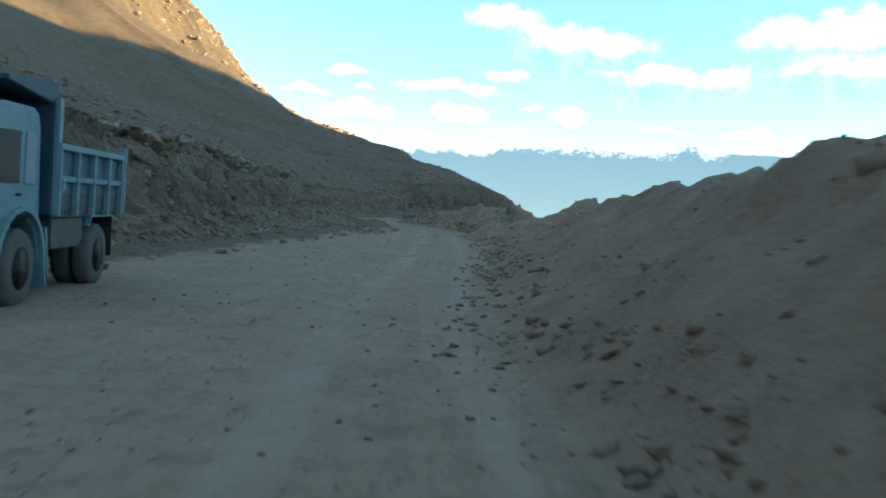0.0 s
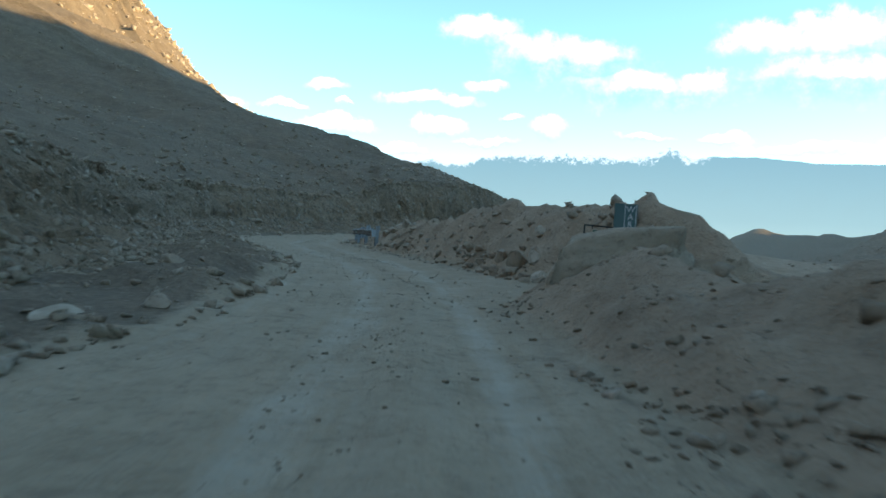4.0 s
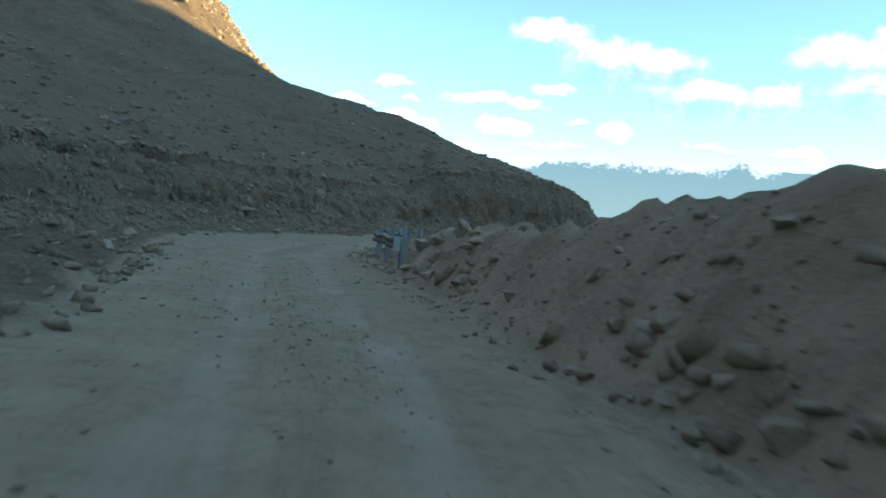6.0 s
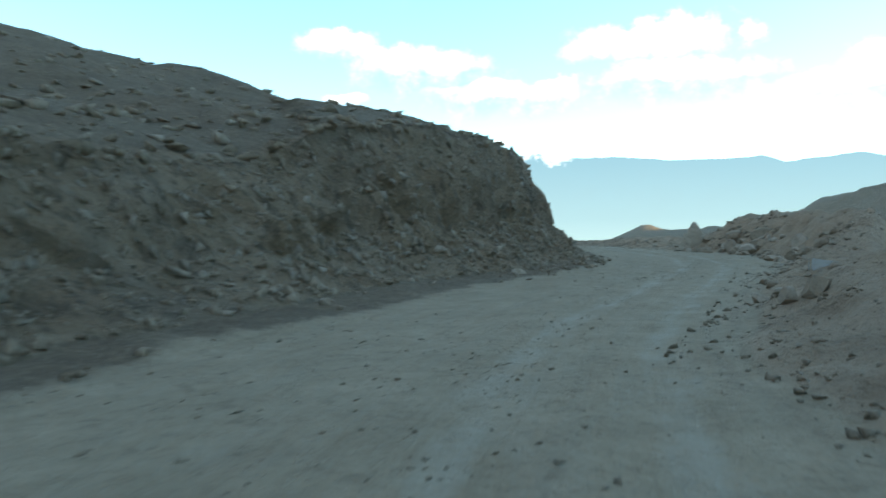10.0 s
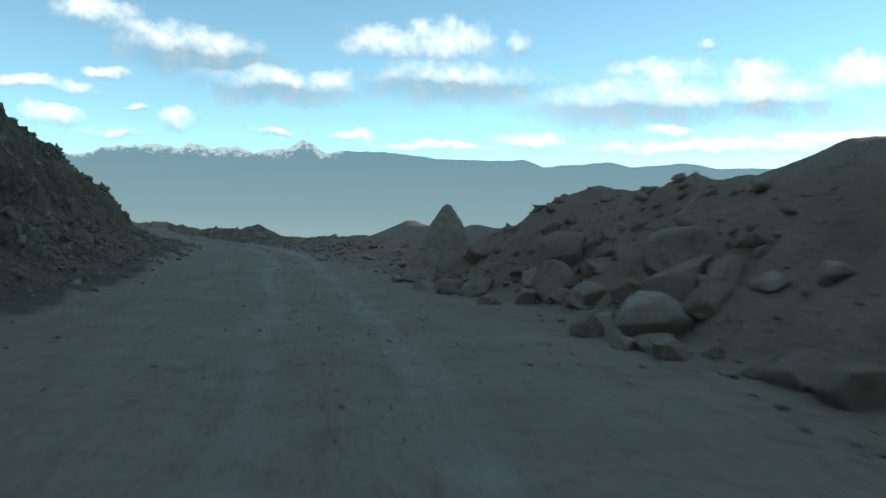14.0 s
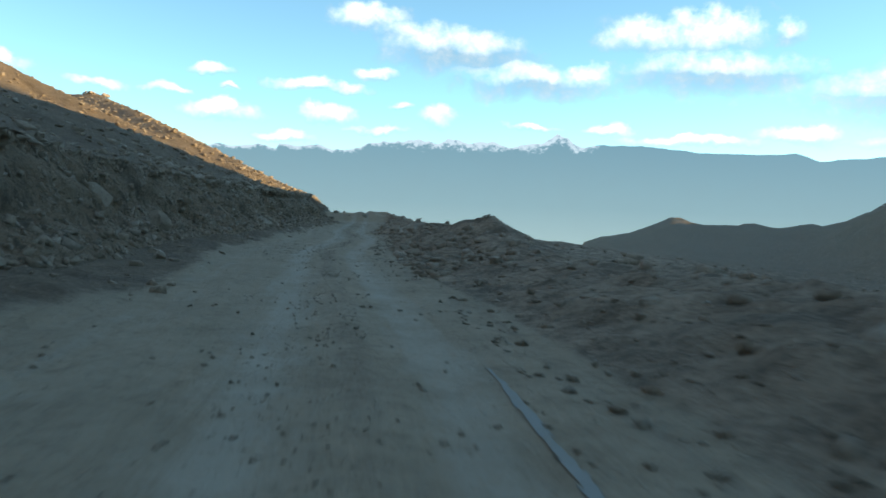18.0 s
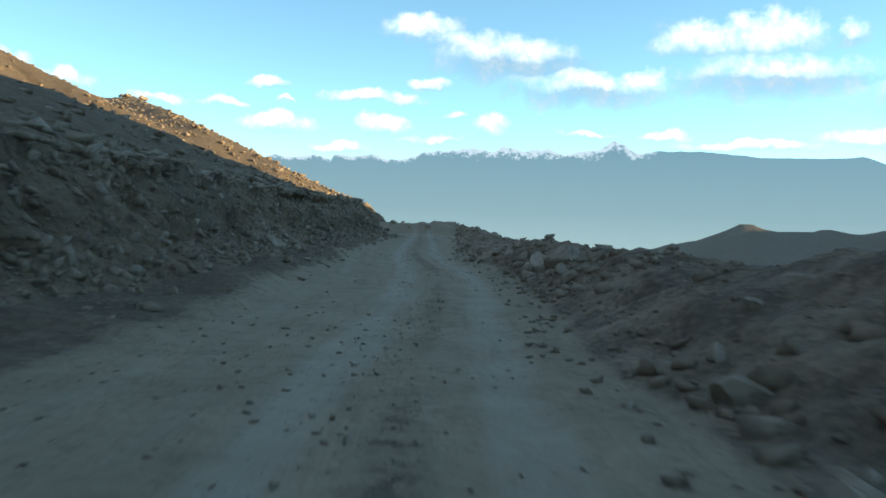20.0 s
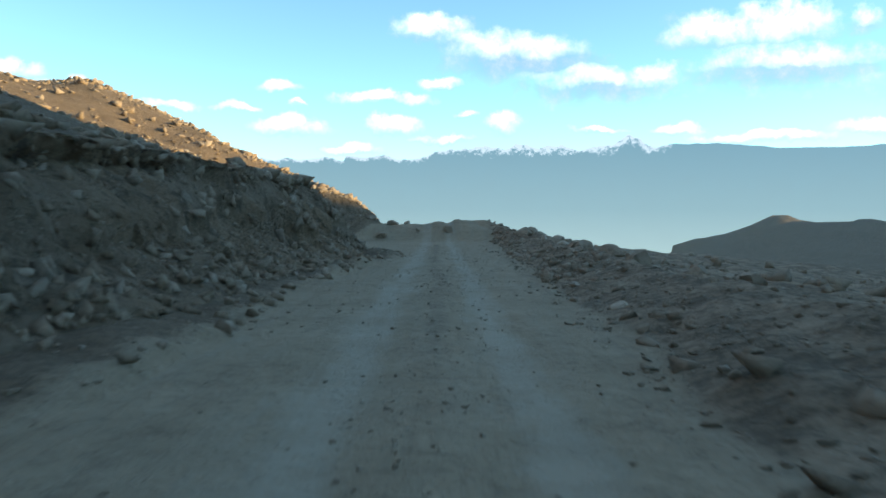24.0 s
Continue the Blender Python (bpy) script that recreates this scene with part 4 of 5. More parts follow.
def wheel(parent, x, y, side, dual):
    r, w = 0.50, 0.27
    for k in range(2 if dual else 1):
        xo = x - side * k * 0.31
        prof = [(-w / 2, 0.27), (-w / 2, r - 0.06), (-w / 2 + 0.03, r - 0.015), (-w / 2 + 0.06, r), (w / 2 - 0.06, r), (w / 2 - 0.03, r - 0.015), (w / 2, r - 0.06), (w / 2, 0.27)]
        bm = turned(prof, 36, False)
        for v in bm.verts:                                   # tread blocks
            if math.hypot(v.co.y, v.co.z) > r - 0.02 and int(round(math.atan2(v.co.z, v.co.y) / (2 * math.pi) * 36)) % 2:
                v.co.y, v.co.z = v.co.y * 0.975, v.co.z * 0.975
        t = part("tyre", bm, RUBBER, parent, "dusty black truck tyre")
        t.location = (xo, y, r)
        rim = [(side * (w / 2 - 0.005), 0.28), (side * (w / 2 - 0.02), 0.25), (side * (w / 2 - (0.16 if dual else 0.06)), 0.22), (side * (w / 2 - (0.17 if dual else 0.04)), 0.12),
               (side * (w / 2 - 0.02), 0.10), (side * (w / 2 + 0.02), 0.08), (side * (w / 2 + 0.02), 0.0)]
        part("rim", turned(rim, 24), BLACK, t)
        if k == 0:
            for b in range(8):
                a = 2 * math.pi * b / 8
                p = (side * (w / 2 - (0.15 if dual else 0.045)), 0.17 * math.cos(a), 0.17 * math.sin(a))
                part("wheel_nut", cyl(p, (p[0] + side * 0.04, p[1], p[2]), 0.016, 6), STEEL, t)


def tipper_truck():
    tr = thing("tipper_truck", pose(-5.90, 10.80, -0.03, 0, 0, 3), "dusty blue tipper truck parked beside the cut bank", "truck")
    for side in (1, -1):
        wheel(tr, side * 1.01, 0.0, side, False)
        wheel(tr, side * 1.01, 3.12, side, True)
    # chassis
    for sx in (-0.38, 0.38):
        part("chassis_rail", box(sx - 0.04, sx + 0.04, -1.0, 3.95, 0.62, 0.86, 0.01), BLACK, tr)
    part("front_axle", cyl((-0.95, 0, 0.5), (0.95, 0, 0.5), 0.07), BLACK, tr)
    part("rear_axle", cyl((-0.95, 3.12, 0.5), (0.95, 3.12, 0.5), 0.09), BLACK, tr)
    part("differential", turned([(-0.22, 0.05), (-0.18, 0.19), (0, 0.24), (0.18, 0.19), (0.22, 0.05)], 16), BLACK, tr).location = (0, 3.12, 0.5)
    # cab with wheel arch
    arch = [(0.66 * math.cos(a), 0.52 + 0.66 * math.sin(a)) for a in np.linspace(math.pi * 0.97, math.pi * 0.03, 12)]
    outline = [(-1.15, 0.55), (-1.18, 0.95), (-1.16, 1.55), (-1.02, 2.28), (-0.90, 2.44), (-0.6, 2.52), (0.34, 2.53), (0.50, 2.46), (0.58, 2.30), (0.62, 1.5), (0.68, 0.66)]
    part("cab", prism(outline + [(0.68, 0.60)] + arch[::-1] + [(-0.7, 0.55)], -1.10, 1.10, 0.0), BLUE, tr, "faded pale blue steel cab")
    for side in (1, -1):
        xs = sorted((side * 1.095, side * 1.115))
        door = part("cab_door", prism([(-0.98, 1.0), (-1.0, 1.50), (-0.84, 2.28), (-0.02, 2.30), (0.0, 1.2), (-0.2, 1.12), (-0.6, 1.15)], *xs, 0.004), BLUE, tr)
        xs = sorted((side * 1.112, side * 1.124))
        part("window_pane", prism([(-0.9, 1.56), (-0.79, 2.18), (-0.09, 2.20), (-0.08, 1.56)], *xs), GLASS, door, "dark side window")
        xs = sorted((side * 1.098, side * 1.118))
        part("quarter_window", prism([(0.10, 1.56), (0.10, 2.22), (0.42, 2.20), (0.45, 1.56)], *xs, 0.006), DULL, tr, "opaque pale grey rear quarter window")
        part("door_handle", box(*sorted((side * 1.115, side * 1.14)), -0.17, -0.05, 1.40, 1.44, 0.004), BLACK, door)
        part("badge", box(*sorted((side * 1.10, side * 1.122)), 0.16, 0.27, 1.04, 1.16, 0.01), BLACK, tr)
        flare = prism([(0.78 * math.cos(a), 0.50 + 0.78 * math.sin(a)) for a in np.linspace(math.pi, 0, 14)] + [(0.84, 0.2), (0.80, 0.2)]
                      + [(0.70 * math.cos(a), 0.52 + 0.70 * math.sin(a)) for a in np.linspace(0, math.pi, 14)], *sorted((side * 1.0, side * 1.17)), 0.0)
        part("wheel_arch", flare, BLUE, tr, "dusty blue front mudguard")
        part("step", box(*sorted((side * 0.8, side * 1.12)), 0.80, 0.92, 0.42, 0.46, 0.005), STEEL, tr)
    part("windscreen", prism([(-1.17, 1.58), (-1.175, 1.58), (-1.035, 2.24), (-1.03, 2.24)], -0.98, 0.98), GLASS, tr)
    part("front_bumper", box(-1.12, 1.12, -1.28, -1.14, 0.45, 0.72, 0.03), STEEL, tr)
    # tipping body
    y0, y1, z0, z1 = 0.92, 4.02, 1.20, 2.14
    part("tipper_floor", box(-1.16, 1.16, y0, y1, 1.12, 1.20, 0.01), BLUE_DARK, tr)
    for side in (1, -1):
        top = z1 if side > 0 else z1 + 0.36
        panel = part("side_panel", box(*sorted((side * 1.13, side * 1.17)), y0, y1, z0, top, 0.004), BLUE_MID, tr, "ribbed blue side of the tipping body")
        for k in range(5):
            yy = y0 + 0.05 + k * (y1 - y0 - 0.1) / 4
            part("rib", box(*sorted((side * 1.165, side * 1.255)), yy - 0.045, yy + 0.045, z0 - 0.05, top - 0.02, 0.008), BLUE, panel)
        part("rail", box(*sorted((side * 1.16, side * 1.26)), y0, y1, top - 0.09, top, 0.012), BLUE, panel)
        part("rail", box(*sorted((side * 1.165, side * 1.235)), y0, y1, 1.62, 1.70, 0.01), BLUE, panel)
        low = prism([(y0, 1.22), (y1, 1.22), (y1, 1.45), (y0, 1.45)], *sorted((side * 1.168, side * 1.178)))
        part("skirt", low, STEEL, panel, "dust-grey lower edge of the body")
        part("tail_post", box(*sorted((side * 1.12, side * 1.27)), y1 - 0.02, y1 + 0.08, 1.16, top + 0.12, 0.012), BLUE, panel)
    # darkest blue here carries the shade between cab and body
    part("headboard", box(-1.17, 1.17, y0 - 0.08, y0, 1.16, 2.70, 0.012), BLUE_DARK, tr, "blue headboard behind the cab, its shade put into a dark colour")
    for side in (1, -1):
        part("headboard_post", box(*sorted((side * 1.15, side * 1.23)), y0 - 0.03, y0 + 0.12, 1.16, 2.74, 0.015), BLUE, tr)
    canopy = prism([(y0 - 0.02, 2.66), (y0 + 0.10, 2.78), (y0 + 0.02, 2.93), (y0 - 0.3, 2.94), (-0.65, 2.82), (-0.65, 2.76), (y0 - 0.3, 2.66)], -1.17, 1.17, 0.01)
    part("cab_guard", canopy, BLUE_DARK, tr, "dark steel guard reaching over the cab roof")
    part("tailgate", box(-1.13, 1.13, y1 - 0.03, y1 + 0.04, 1.20, 2.10, 0.008), BLUE_DARK, tr)
    heap = box(-1.11, 1.11, y0 + 0.05, y1 - 0.06, 1.2, 1.75, 0.0)
    bmesh.ops.subdivide_edges(heap, edges=list(heap.edges), cuts=10, use_grid_fill=True)
    for v in heap.verts:
        if v.co.z > 1.7:
            f = (v.co.y - y0) / (y1 - y0)
            v.co.z += 0.80 * math.exp(-((f - 0.62) / 0.28) ** 2) * (1 - 0.5 * abs(v.co.x)) + 0.05 * noise.noise(v.co * 4)
    part("load", heap, LOAD, tr, "heap of dark earth in the body")
    # tank, flaps
    part("fuel_tank", prism([(1.05, 0.72), (1.05, 1.12), (2.40, 1.12), (2.40, 0.80), (2.28, 0.68), (1.15, 0.68)], 0.55, 1.12, 0.02), STEEL, tr, "grey steel fuel tank")
    part("tool_box", box(-1.1, -0.55, 1.1, 1.9, 0.66, 1.1, 0.02), STEEL, tr)
    for side in (1, -1):
        part("mudflap", box(*sorted((side * 0.78, side * 1.16)), 3.76, 3.78, 0.45, 1.12, 0.0), BLACK, tr)
        part("mudguard_stay", prism([(0.80, 1.0), (0.86, 1.0), (1.0, 0.34), (0.95, 0.34)], *sorted((side * 1.10, side * 1.14)), 0.0), BLUE, tr)
        part("lamp", box(*sorted((side * 1.255, side * 1.275)), y0 + 0.10, y0 + 0.20, 1.50, 1.66, 0.006), DULL, tr, "small white side marker")
        fender = prism([(2.50, 0.98), (2.64, 1.14), (3.74, 1.14), (3.76, 1.11), (2.66, 1.11), (2.53, 0.96)], *sorted((side * 0.80, side * 1.18)))
        part("rear_mudguard", fender, BLUE, tr)
    part("brake_chamber", turned([(0, 0.02), (0.03, 0.09), (0.12, 0.09), (0.15, 0.02)], 14), STEEL, tr).location = (0.62, 0.92, 0.72)
    part("air_hose", cyl((0.7, 0.85, 1.0), (0.62, 0.98, 0.62), 0.025, 8), BLACK, tr)
    part("propeller_shaft", cyl((0, 0.4, 0.72), (0, 2.95, 0.52), 0.05), BLACK, tr)


tipper_truck()


# ------------------------------------------------------------------ roadside signs
GREEN = plain_material("green_enamel", (0.012, 0.10, 0.075), 0.5, 0.0, 0.3, (0.10, 0.10, 0.08), 5.0)
GREEN_GREY = plain_material("grey_green_enamel", (0.055, 0.12, 0.12), 0.5, 0.0, 0.35, (0.12, 0.115, 0.10), 5.0)
RED = plain_material("red_enamel", (0.17, 0.028, 0.032), 0.5, 0.0, 0.3, (0.15, 0.11, 0.09), 5.0)
WHITE = plain_material("white_enamel", (0.50, 0.52, 0.52), 0.5, 0.0, 0.25, (0.35, 0.32, 0.28), 6.0)


def words(text, size, material, parent, m, name="lettering", depth=0.002):
    cu = bpy.data.curves.new(name, "FONT")
    cu.body, cu.size, cu.extrude, cu.align_x, cu.align_y = text, size, depth, "CENTER", "CENTER"
    tmp = bpy.data.objects.new(name, cu)
    scene.collection.objects.link(tmp)
    me = bpy.data.meshes.new_from_object(tmp.evaluated_get(bpy.context.evaluated_depsgraph_get()))
    bpy.data.objects.remove(tmp)
    me.materials.clear()
    me.materials.append(material)
    ob = new(name, me)
    ob.parent = parent
    ob.matrix_local = m
    return ob


def signs():
    # framed board, fallen on its side; its face is the local x z plane towards -y
    b = thing("sign_board", pose(6.44, 62.35, 0.42, 4, 3.5, -24) @ Matrix.Scale(0.66, 4), "framed green sign board tipped on its side against spoil", "sign")
    for x0, x1, z0, z1 in ((0, 0.05, 0, 1.75), (1.7, 1.75, 0, 1.75), (0.05, 1.7, 1.70, 1.75), (0.05, 1.7, 0.02, 0.07)):
        part("frame_bar", box(x0, x1, -0.02, 0.03, z0, z1, 0.006), BLACK, b)
    for z in (0.30, 0.85, 1.4):
        part("strut", box(0.05, 0.16, -0.01, 0.02, z, z + 0.03, 0.003), BLACK, b)
    for x in (0.30, 0.85, 1.35):
        part("strut", box(x, x + 0.03, -0.01, 0.02, 1.58, 1.70, 0.003), BLACK, b)
    part("red_panel", box(0.14, 0.34, -0.035, -0.015, 0.1, 1.45, 0.004), RED, b, "red strip with white capitals")
    upright = pose(0, 0, 0, 90, 0, 0) @ pose(0, 0, 0, 0, 0, 90)
    for text, z in (("SIACHEN", 0.44), ("WARRIORS", 1.10)):
        words(text, 0.135, WHITE, b, Matrix.Translation((0.24, -0.038, z)) @ upright)
    part("end_mark", box(0.17, 0.31, -0.042, -0.034, 0.12, 0.22, 0.0), WHITE, b)
    green = part("green_panel", box(0.345, 1.64, -0.03, -0.01, 0.1, 1.56, 0.004), GREEN, b, "green enamel panel")
    white = part("prohibition_plate", box(0.52, 0.92, -0.04, -0.03, 0.52, 0.92, 0.004), WHITE, b, "white plate with a barred red ring")
    ring = bmesh.new()
    va = [ring.verts.new((0.72 + 0.18 * math.cos(2 * math.pi * k / 32), -0.044, 0.72 + 0.18 * math.sin(2 * math.pi * k / 32))) for k in range(32)]
    vb = [ring.verts.new((0.72 + 0.15 * math.cos(2 * math.pi * k / 32), -0.044, 0.72 + 0.15 * math.sin(2 * math.pi * k / 32))) for k in range(32)]
    for k in range(32):
        ring.faces.new((va[k], va[(k + 1) % 32], vb[(k + 1) % 32], vb[k]))
    part("ring", ring, RED, white)
    bar = box(-0.16, 0.16, -0.045, -0.043, -0.012, 0.012, 0.0)
    bmesh.ops.transform(bar, verts=bar.verts, matrix=Matrix.Translation((0.72, 0, 0.72)) @ pose(0, 0, 0, 0, 40, 0))
    part("bar", bar, RED, white)
    part("symbol", box(0.62, 0.82, -0.0425, -0.041, 0.70, 0.74, 0.0), BLACK, white)
    part("symbol", box(0.64, 0.70, -0.0425, -0.041, 0.65, 0.79, 0.0), BLACK, white)
    rng = random.Random(3)
    for text, z in (("PLANET", 0.50), ("NEEDS", 0.95), ("YOU", 1.30)):
        words(text, 0.10, WHITE, b, Matrix.Translation((1.06, -0.033, z)) @ upright)
    for col, x in enumerate((1.17, 1.31, 1.45)):           # writing too worn to read
        z = 0.35
        while z < 1.38:
            l = rng.uniform(0.10, 0.22)
            part("text_bar", box(x, x + 0.075, -0.034, -0.029, z, min(z + l, 1.42), 0.0), WHITE if rng.random() < 0.7 else GREEN_GREY, green)
            z += l + 0.05
    # tall narrow board with capitals under each other
    t = thing("tall_sign", pose(7.28, 61.8, 0.28, 0, 2, -26) @ Matrix.Scale(0.74, 4), "tall grey-green sign board with white capitals", "sign")
    part("panel", box(-0.32, 0.42, -0.05, 0.05, 0.0, 2.45, 0.01), GREEN_GREY, t)
    for x in (0.02, 0.38):
        part("stripe", box(x, x + 0.02, -0.056, -0.05, 0.1, 2.43, 0.0), WHITE, t)
    for k, c in enumerate("WARRIORS"):
        words(c, 0.27, WHITE, t, Matrix.Translation((0.21, -0.055, 2.27 - 0.245 * k)) @ pose(0, 0, 0, 90, 0, 0))
    for x in (-0.28, 0.36):
        part("post", box(x - 0.03, x + 0.03, 0.05, 0.11, -0.3, 2.2, 0.006), BLACK, t)


signs()

# ------------------------------------------------------------------ guard rail in the bend
GALV = plain_material("galvanised_steel", (0.30, 0.35, 0.37), 0.5, 0.5, 0.45, (0.20, 0.18, 0.15), 5.0)
POST_BLUE = plain_material("blue_grey_post", (0.21, 0.245, 0.265), 0.6, 0.2, 0.4, (0.2, 0.18, 0.15), 5.0)
CREAM = plain_material("dusty_white_paint", (0.36, 0.37, 0.36), 0.65, 0.0, 0.5, (0.22, 0.19, 0.15), 4.0)
RUSTY = plain_material("rusty_steel", (0.16, 0.125, 0.095), 0.7, 0.2, 0.6, (0.09, 0.06, 0.045), 6.0)
STRIPE = plain_material("black_band_paint", (0.03, 0.04, 0.045), 0.6, 0.0, 0.4, (0.16, 0.14, 0.11), 4.0)


def guard_rail():
    ends = [ground_at(85.2, 2.72), ground_at(88.6, 2.68), ground_at(92.0, 2.6), ground_at(95.2, 2.45), ground_at(98.6, 2.45), ground_at(101.6, 2.7)]
    heights = [0.72, 0.72, 0.70, 0.68, 0.68, 0.70]
    g = thing("guard_rail", Matrix.Translation(ends[0]), "bent steel guard rail with worn black and white bands", "guard rail")
    o = ends[0]
    line_ = []
    for a, b, ha, hb in zip(ends, ends[1:], heights, heights[1:]):
        for k in range(11):
            f = k / 11
            line_.append(a.lerp(b, f) - o + Vector((0, 0, ha + (hb - ha) * f + 0.02 * math.sin(9 * f))))
    prof = [(0.0, 0.16), (0.05, 0.135), (0.075, 0.10), (0.05, 0.06), (0.0, 0.035), (-0.01, 0.0), (0.0, -0.035), (0.05, -0.06), (0.075, -0.10), (0.05, -0.135), (0.0, -0.16)]
    for k, (a, b) in enumerate(zip(line_, line_[1:])):
        bm = bmesh.new()
        d = (b - a).normalized()
        side = Vector((-d.y, d.x, 0))                           # towards the road
        rows = [[bm.verts.new(q + side * (px + th) + Vector((0, 0, pz))) for px, pz in prof] for q in (a, b) for th in (0.0, -0.006)]
        f0, f1, g0, g1 = rows[0], rows[2], rows[1], rows[3]
        for i in range(len(prof) - 1):
            bm.faces.new((f0[i], f0[i + 1], f1[i + 1], f1[i]))
            bm.faces.new((g0[i + 1], g0[i], g1[i], g1[i + 1]))
        bm.faces.new((f0[0], f1[0], g1[0], g0[0]))
        bm.faces.new((f0[-1], g0[-1], g1[-1], f1[-1]))
        bmesh.ops.recalc_face_normals(bm, faces=bm.faces)
        for f in bm.faces:
            f.smooth = True
        low = [f for f in bm.faces if f.calc_center_median().z < (a.z + b.z) / 2 + 0.02]
        bm2 = bm.copy()
        bm2.faces.ensure_lookup_table()
        bm.faces.index_update()
        ids = [f.index for f in low]
        bmesh.ops.delete(bm2, geom=[bm2.faces[i] for i in range(len(bm2.faces)) if i not in ids], context="FACES")
        bmesh.ops.delete(bm, geom=low, context="FACES")
        part("rail_band", bm, (CREAM, STRIPE)[k % 2], g)
        part("rail_foot", bm2, (RUSTY, STRIPE)[k % 2], g)
    for k, (q, h) in enumerate(zip(ends, heights)):
        q = q - o
        d = (ends[min(k + 1, 5)] - ends[max(k - 1, 0)]).normalized()
        a = math.degrees(math.atan2(-d.x, d.y)) + (6 if k == 0 else random.uniform(-5, 5))
        lean = (3, 3, -4, 5, 2, 6)[k]
        bm = box(-0.075, 0.075, -0.09, -0.08, -0.5, h + 0.16, 0.0)
        box(-0.075, 0.075, 0.08, 0.09, -0.5, h + 0.16, 0.0, bm)
        box(0.065, 0.075, -0.08, 0.08, -0.5, h + 0.16, 0.0, bm)
        post = part("post", bm, POST_BLUE, g, "blue-grey steel channel post")
        post.matrix_local = Matrix.Translation(q + Vector((0.16, 0, 0))) @ pose(0, 0, 0, lean, lean * 0.5, a)
        part("spacer", box(-0.18, -0.075, -0.07, 0.07, h - 0.17, h + 0.15, 0.005), GALV, post)
    end = part("end_plate", box(-0.17, 0.02, -0.10, 0.0, 0.54, 0.92, 0.01), GALV, g, "blue-grey steel end shoe")
    end.matrix_local = pose(0.08, -0.05, 0, 0, 0, heading_deg(86))
    # posts left standing without a rail farther round the bend
    for s, u, lean in ((97.0, 2.95, 4), (99.9, 3.0, -5), (102.6, 3.1, 6)):
        q = ground_at(s, u)
        ob = thing("guard_post", Matrix.Translation(q) @ pose(0, 0, 0, lean, lean * 0.6, heading_deg(s)), "bare blue-grey steel guard rail post", "post", "posts without a rail")
        bm = box(-0.075, 0.075, -0.09, -0.08, -0.3, 0.86, 0.0)
        box(-0.075, 0.075, 0.08, 0.09, -0.3, 0.86, 0.0, bm)
        box(0.065, 0.075, -0.08, 0.08, -0.3, 0.86, 0.0, bm)
        part("channel", bm, POST_BLUE, ob)
        part("spacer", box(-0.18, -0.075, -0.07, 0.07, 0.50, 0.82, 0.005), GALV, ob)


guard_rail()


# ------------------------------------------------------------------ torn sheet half buried past the bend
def torn_sheet():
    p = ground_at(128.6, 3.4)
    ob = thing("torn_sheet", pose(p.x, p.y, p.z + 0.05, -8, 6, heading_deg(128.6) - 16) @ Matrix.Scale(0.5, 4), "torn pale metal sheet standing half buried in soil", "scrap sheet")
    def sheet_part(name, outline, bend, label):
        bm = bmesh.new()
        n = len(outline)
        front = [bm.verts.new((x, bend(x), z)) for x, z in outline]
        back = [bm.verts.new((x, bend(x) + 0.012, z)) for x, z in outline]
        bm.faces.new(front)
        bm.faces.new(back[::-1])
        for i in range(n):
            bm.faces.new((front[i], back[i], back[(i + 1) % n], front[(i + 1) % n]))
        bmesh.ops.recalc_face_normals(bm, faces=bm.faces)
        return part(name, bm, CREAM, ob, label)
    sheet_part("plate", [(0.0, 0.62), (0.35, 0.60), (0.8, 0.59), (1.25, 0.60), (1.28, 0.34), (1.0, 0.33), (0.92, 0.20), (0.86, -0.05), (0.2, -0.05), (0.04, 0.12)],
               lambda x: 0.03 * math.sin(3 * x), "pale plate with a corner torn off")
    part("stake", cyl((-0.10, 0, 0.0), (-0.12, 0.02, 0.62), 0.016), CREAM, ob)
    part("wire", cyl((0.5, -0.9, 0.02), (1.1, -1.0, 0.06), 0.012, 6), CREAM, ob)


torn_sheet()

# ------------------------------------------------------------------ boulders placed one by one
EDGE = "boulders along the road edge"


def pointed_rock():
    p = ground_at(174.4, 3.85)
    bm = bmesh.new()
    bmesh.ops.create_icosphere(bm, subdivisions=5, radius=1)
    for v in bm.verts:
        c = v.co.copy()
        h = (c.z + 1) / 2
        w = (1 - h) ** 0.85 * 1.25 + 0.05
        flat = Vector((c.x, c.y, 0))
        if flat.length > 1e-6:
            flat.normalize()
        r = w * (0.92 + 0.12 * math.cos(3 * math.atan2(c.y, c.x) + 0.6))
        v.co = Vector((flat.x * r * min(1, (1 - c.z * c.z) ** 0.5 * 3) * 1.0 + 0.16 * h, flat.y * r * min(1, (1 - c.z * c.z) ** 0.5 * 3) * 0.75, h * 1.95))
        v.co += Vector((1, 1, 0.4)) * noise.fractal(v.co * 1.4, 0.9, 2.0, 5) * 0.09
    ob = part("pointed_boulder", bm, PALE)
    ob.matrix_world = pose(p.x, p.y, p.z - 0.22, 0, 0, heading_deg(174) + 10) @ Matrix.Diagonal((1.16, 1.1, 1.17, 1))
    tagged(ob, "tall pointed granite boulder standing on the road's edge", "boulder")


pointed_rock()


def white_boulder():
    bm = boulder_mesh(77, 9, 3, 0.05, 5)
    me = to_mesh("white_boulder", bm, PALE)
    ob = new("white_boulder", me)
    ob.matrix_world = Matrix.Translation((5.75, 56.5, 0.74)) @ pose(0, 0, 0, 0, -9, -20) @ Matrix.Diagonal((2.8, 1.9, 1.5, 1))
    tagged(ob, "large long pale granite boulder on a mound of soil", "boulder")


white_boulder()

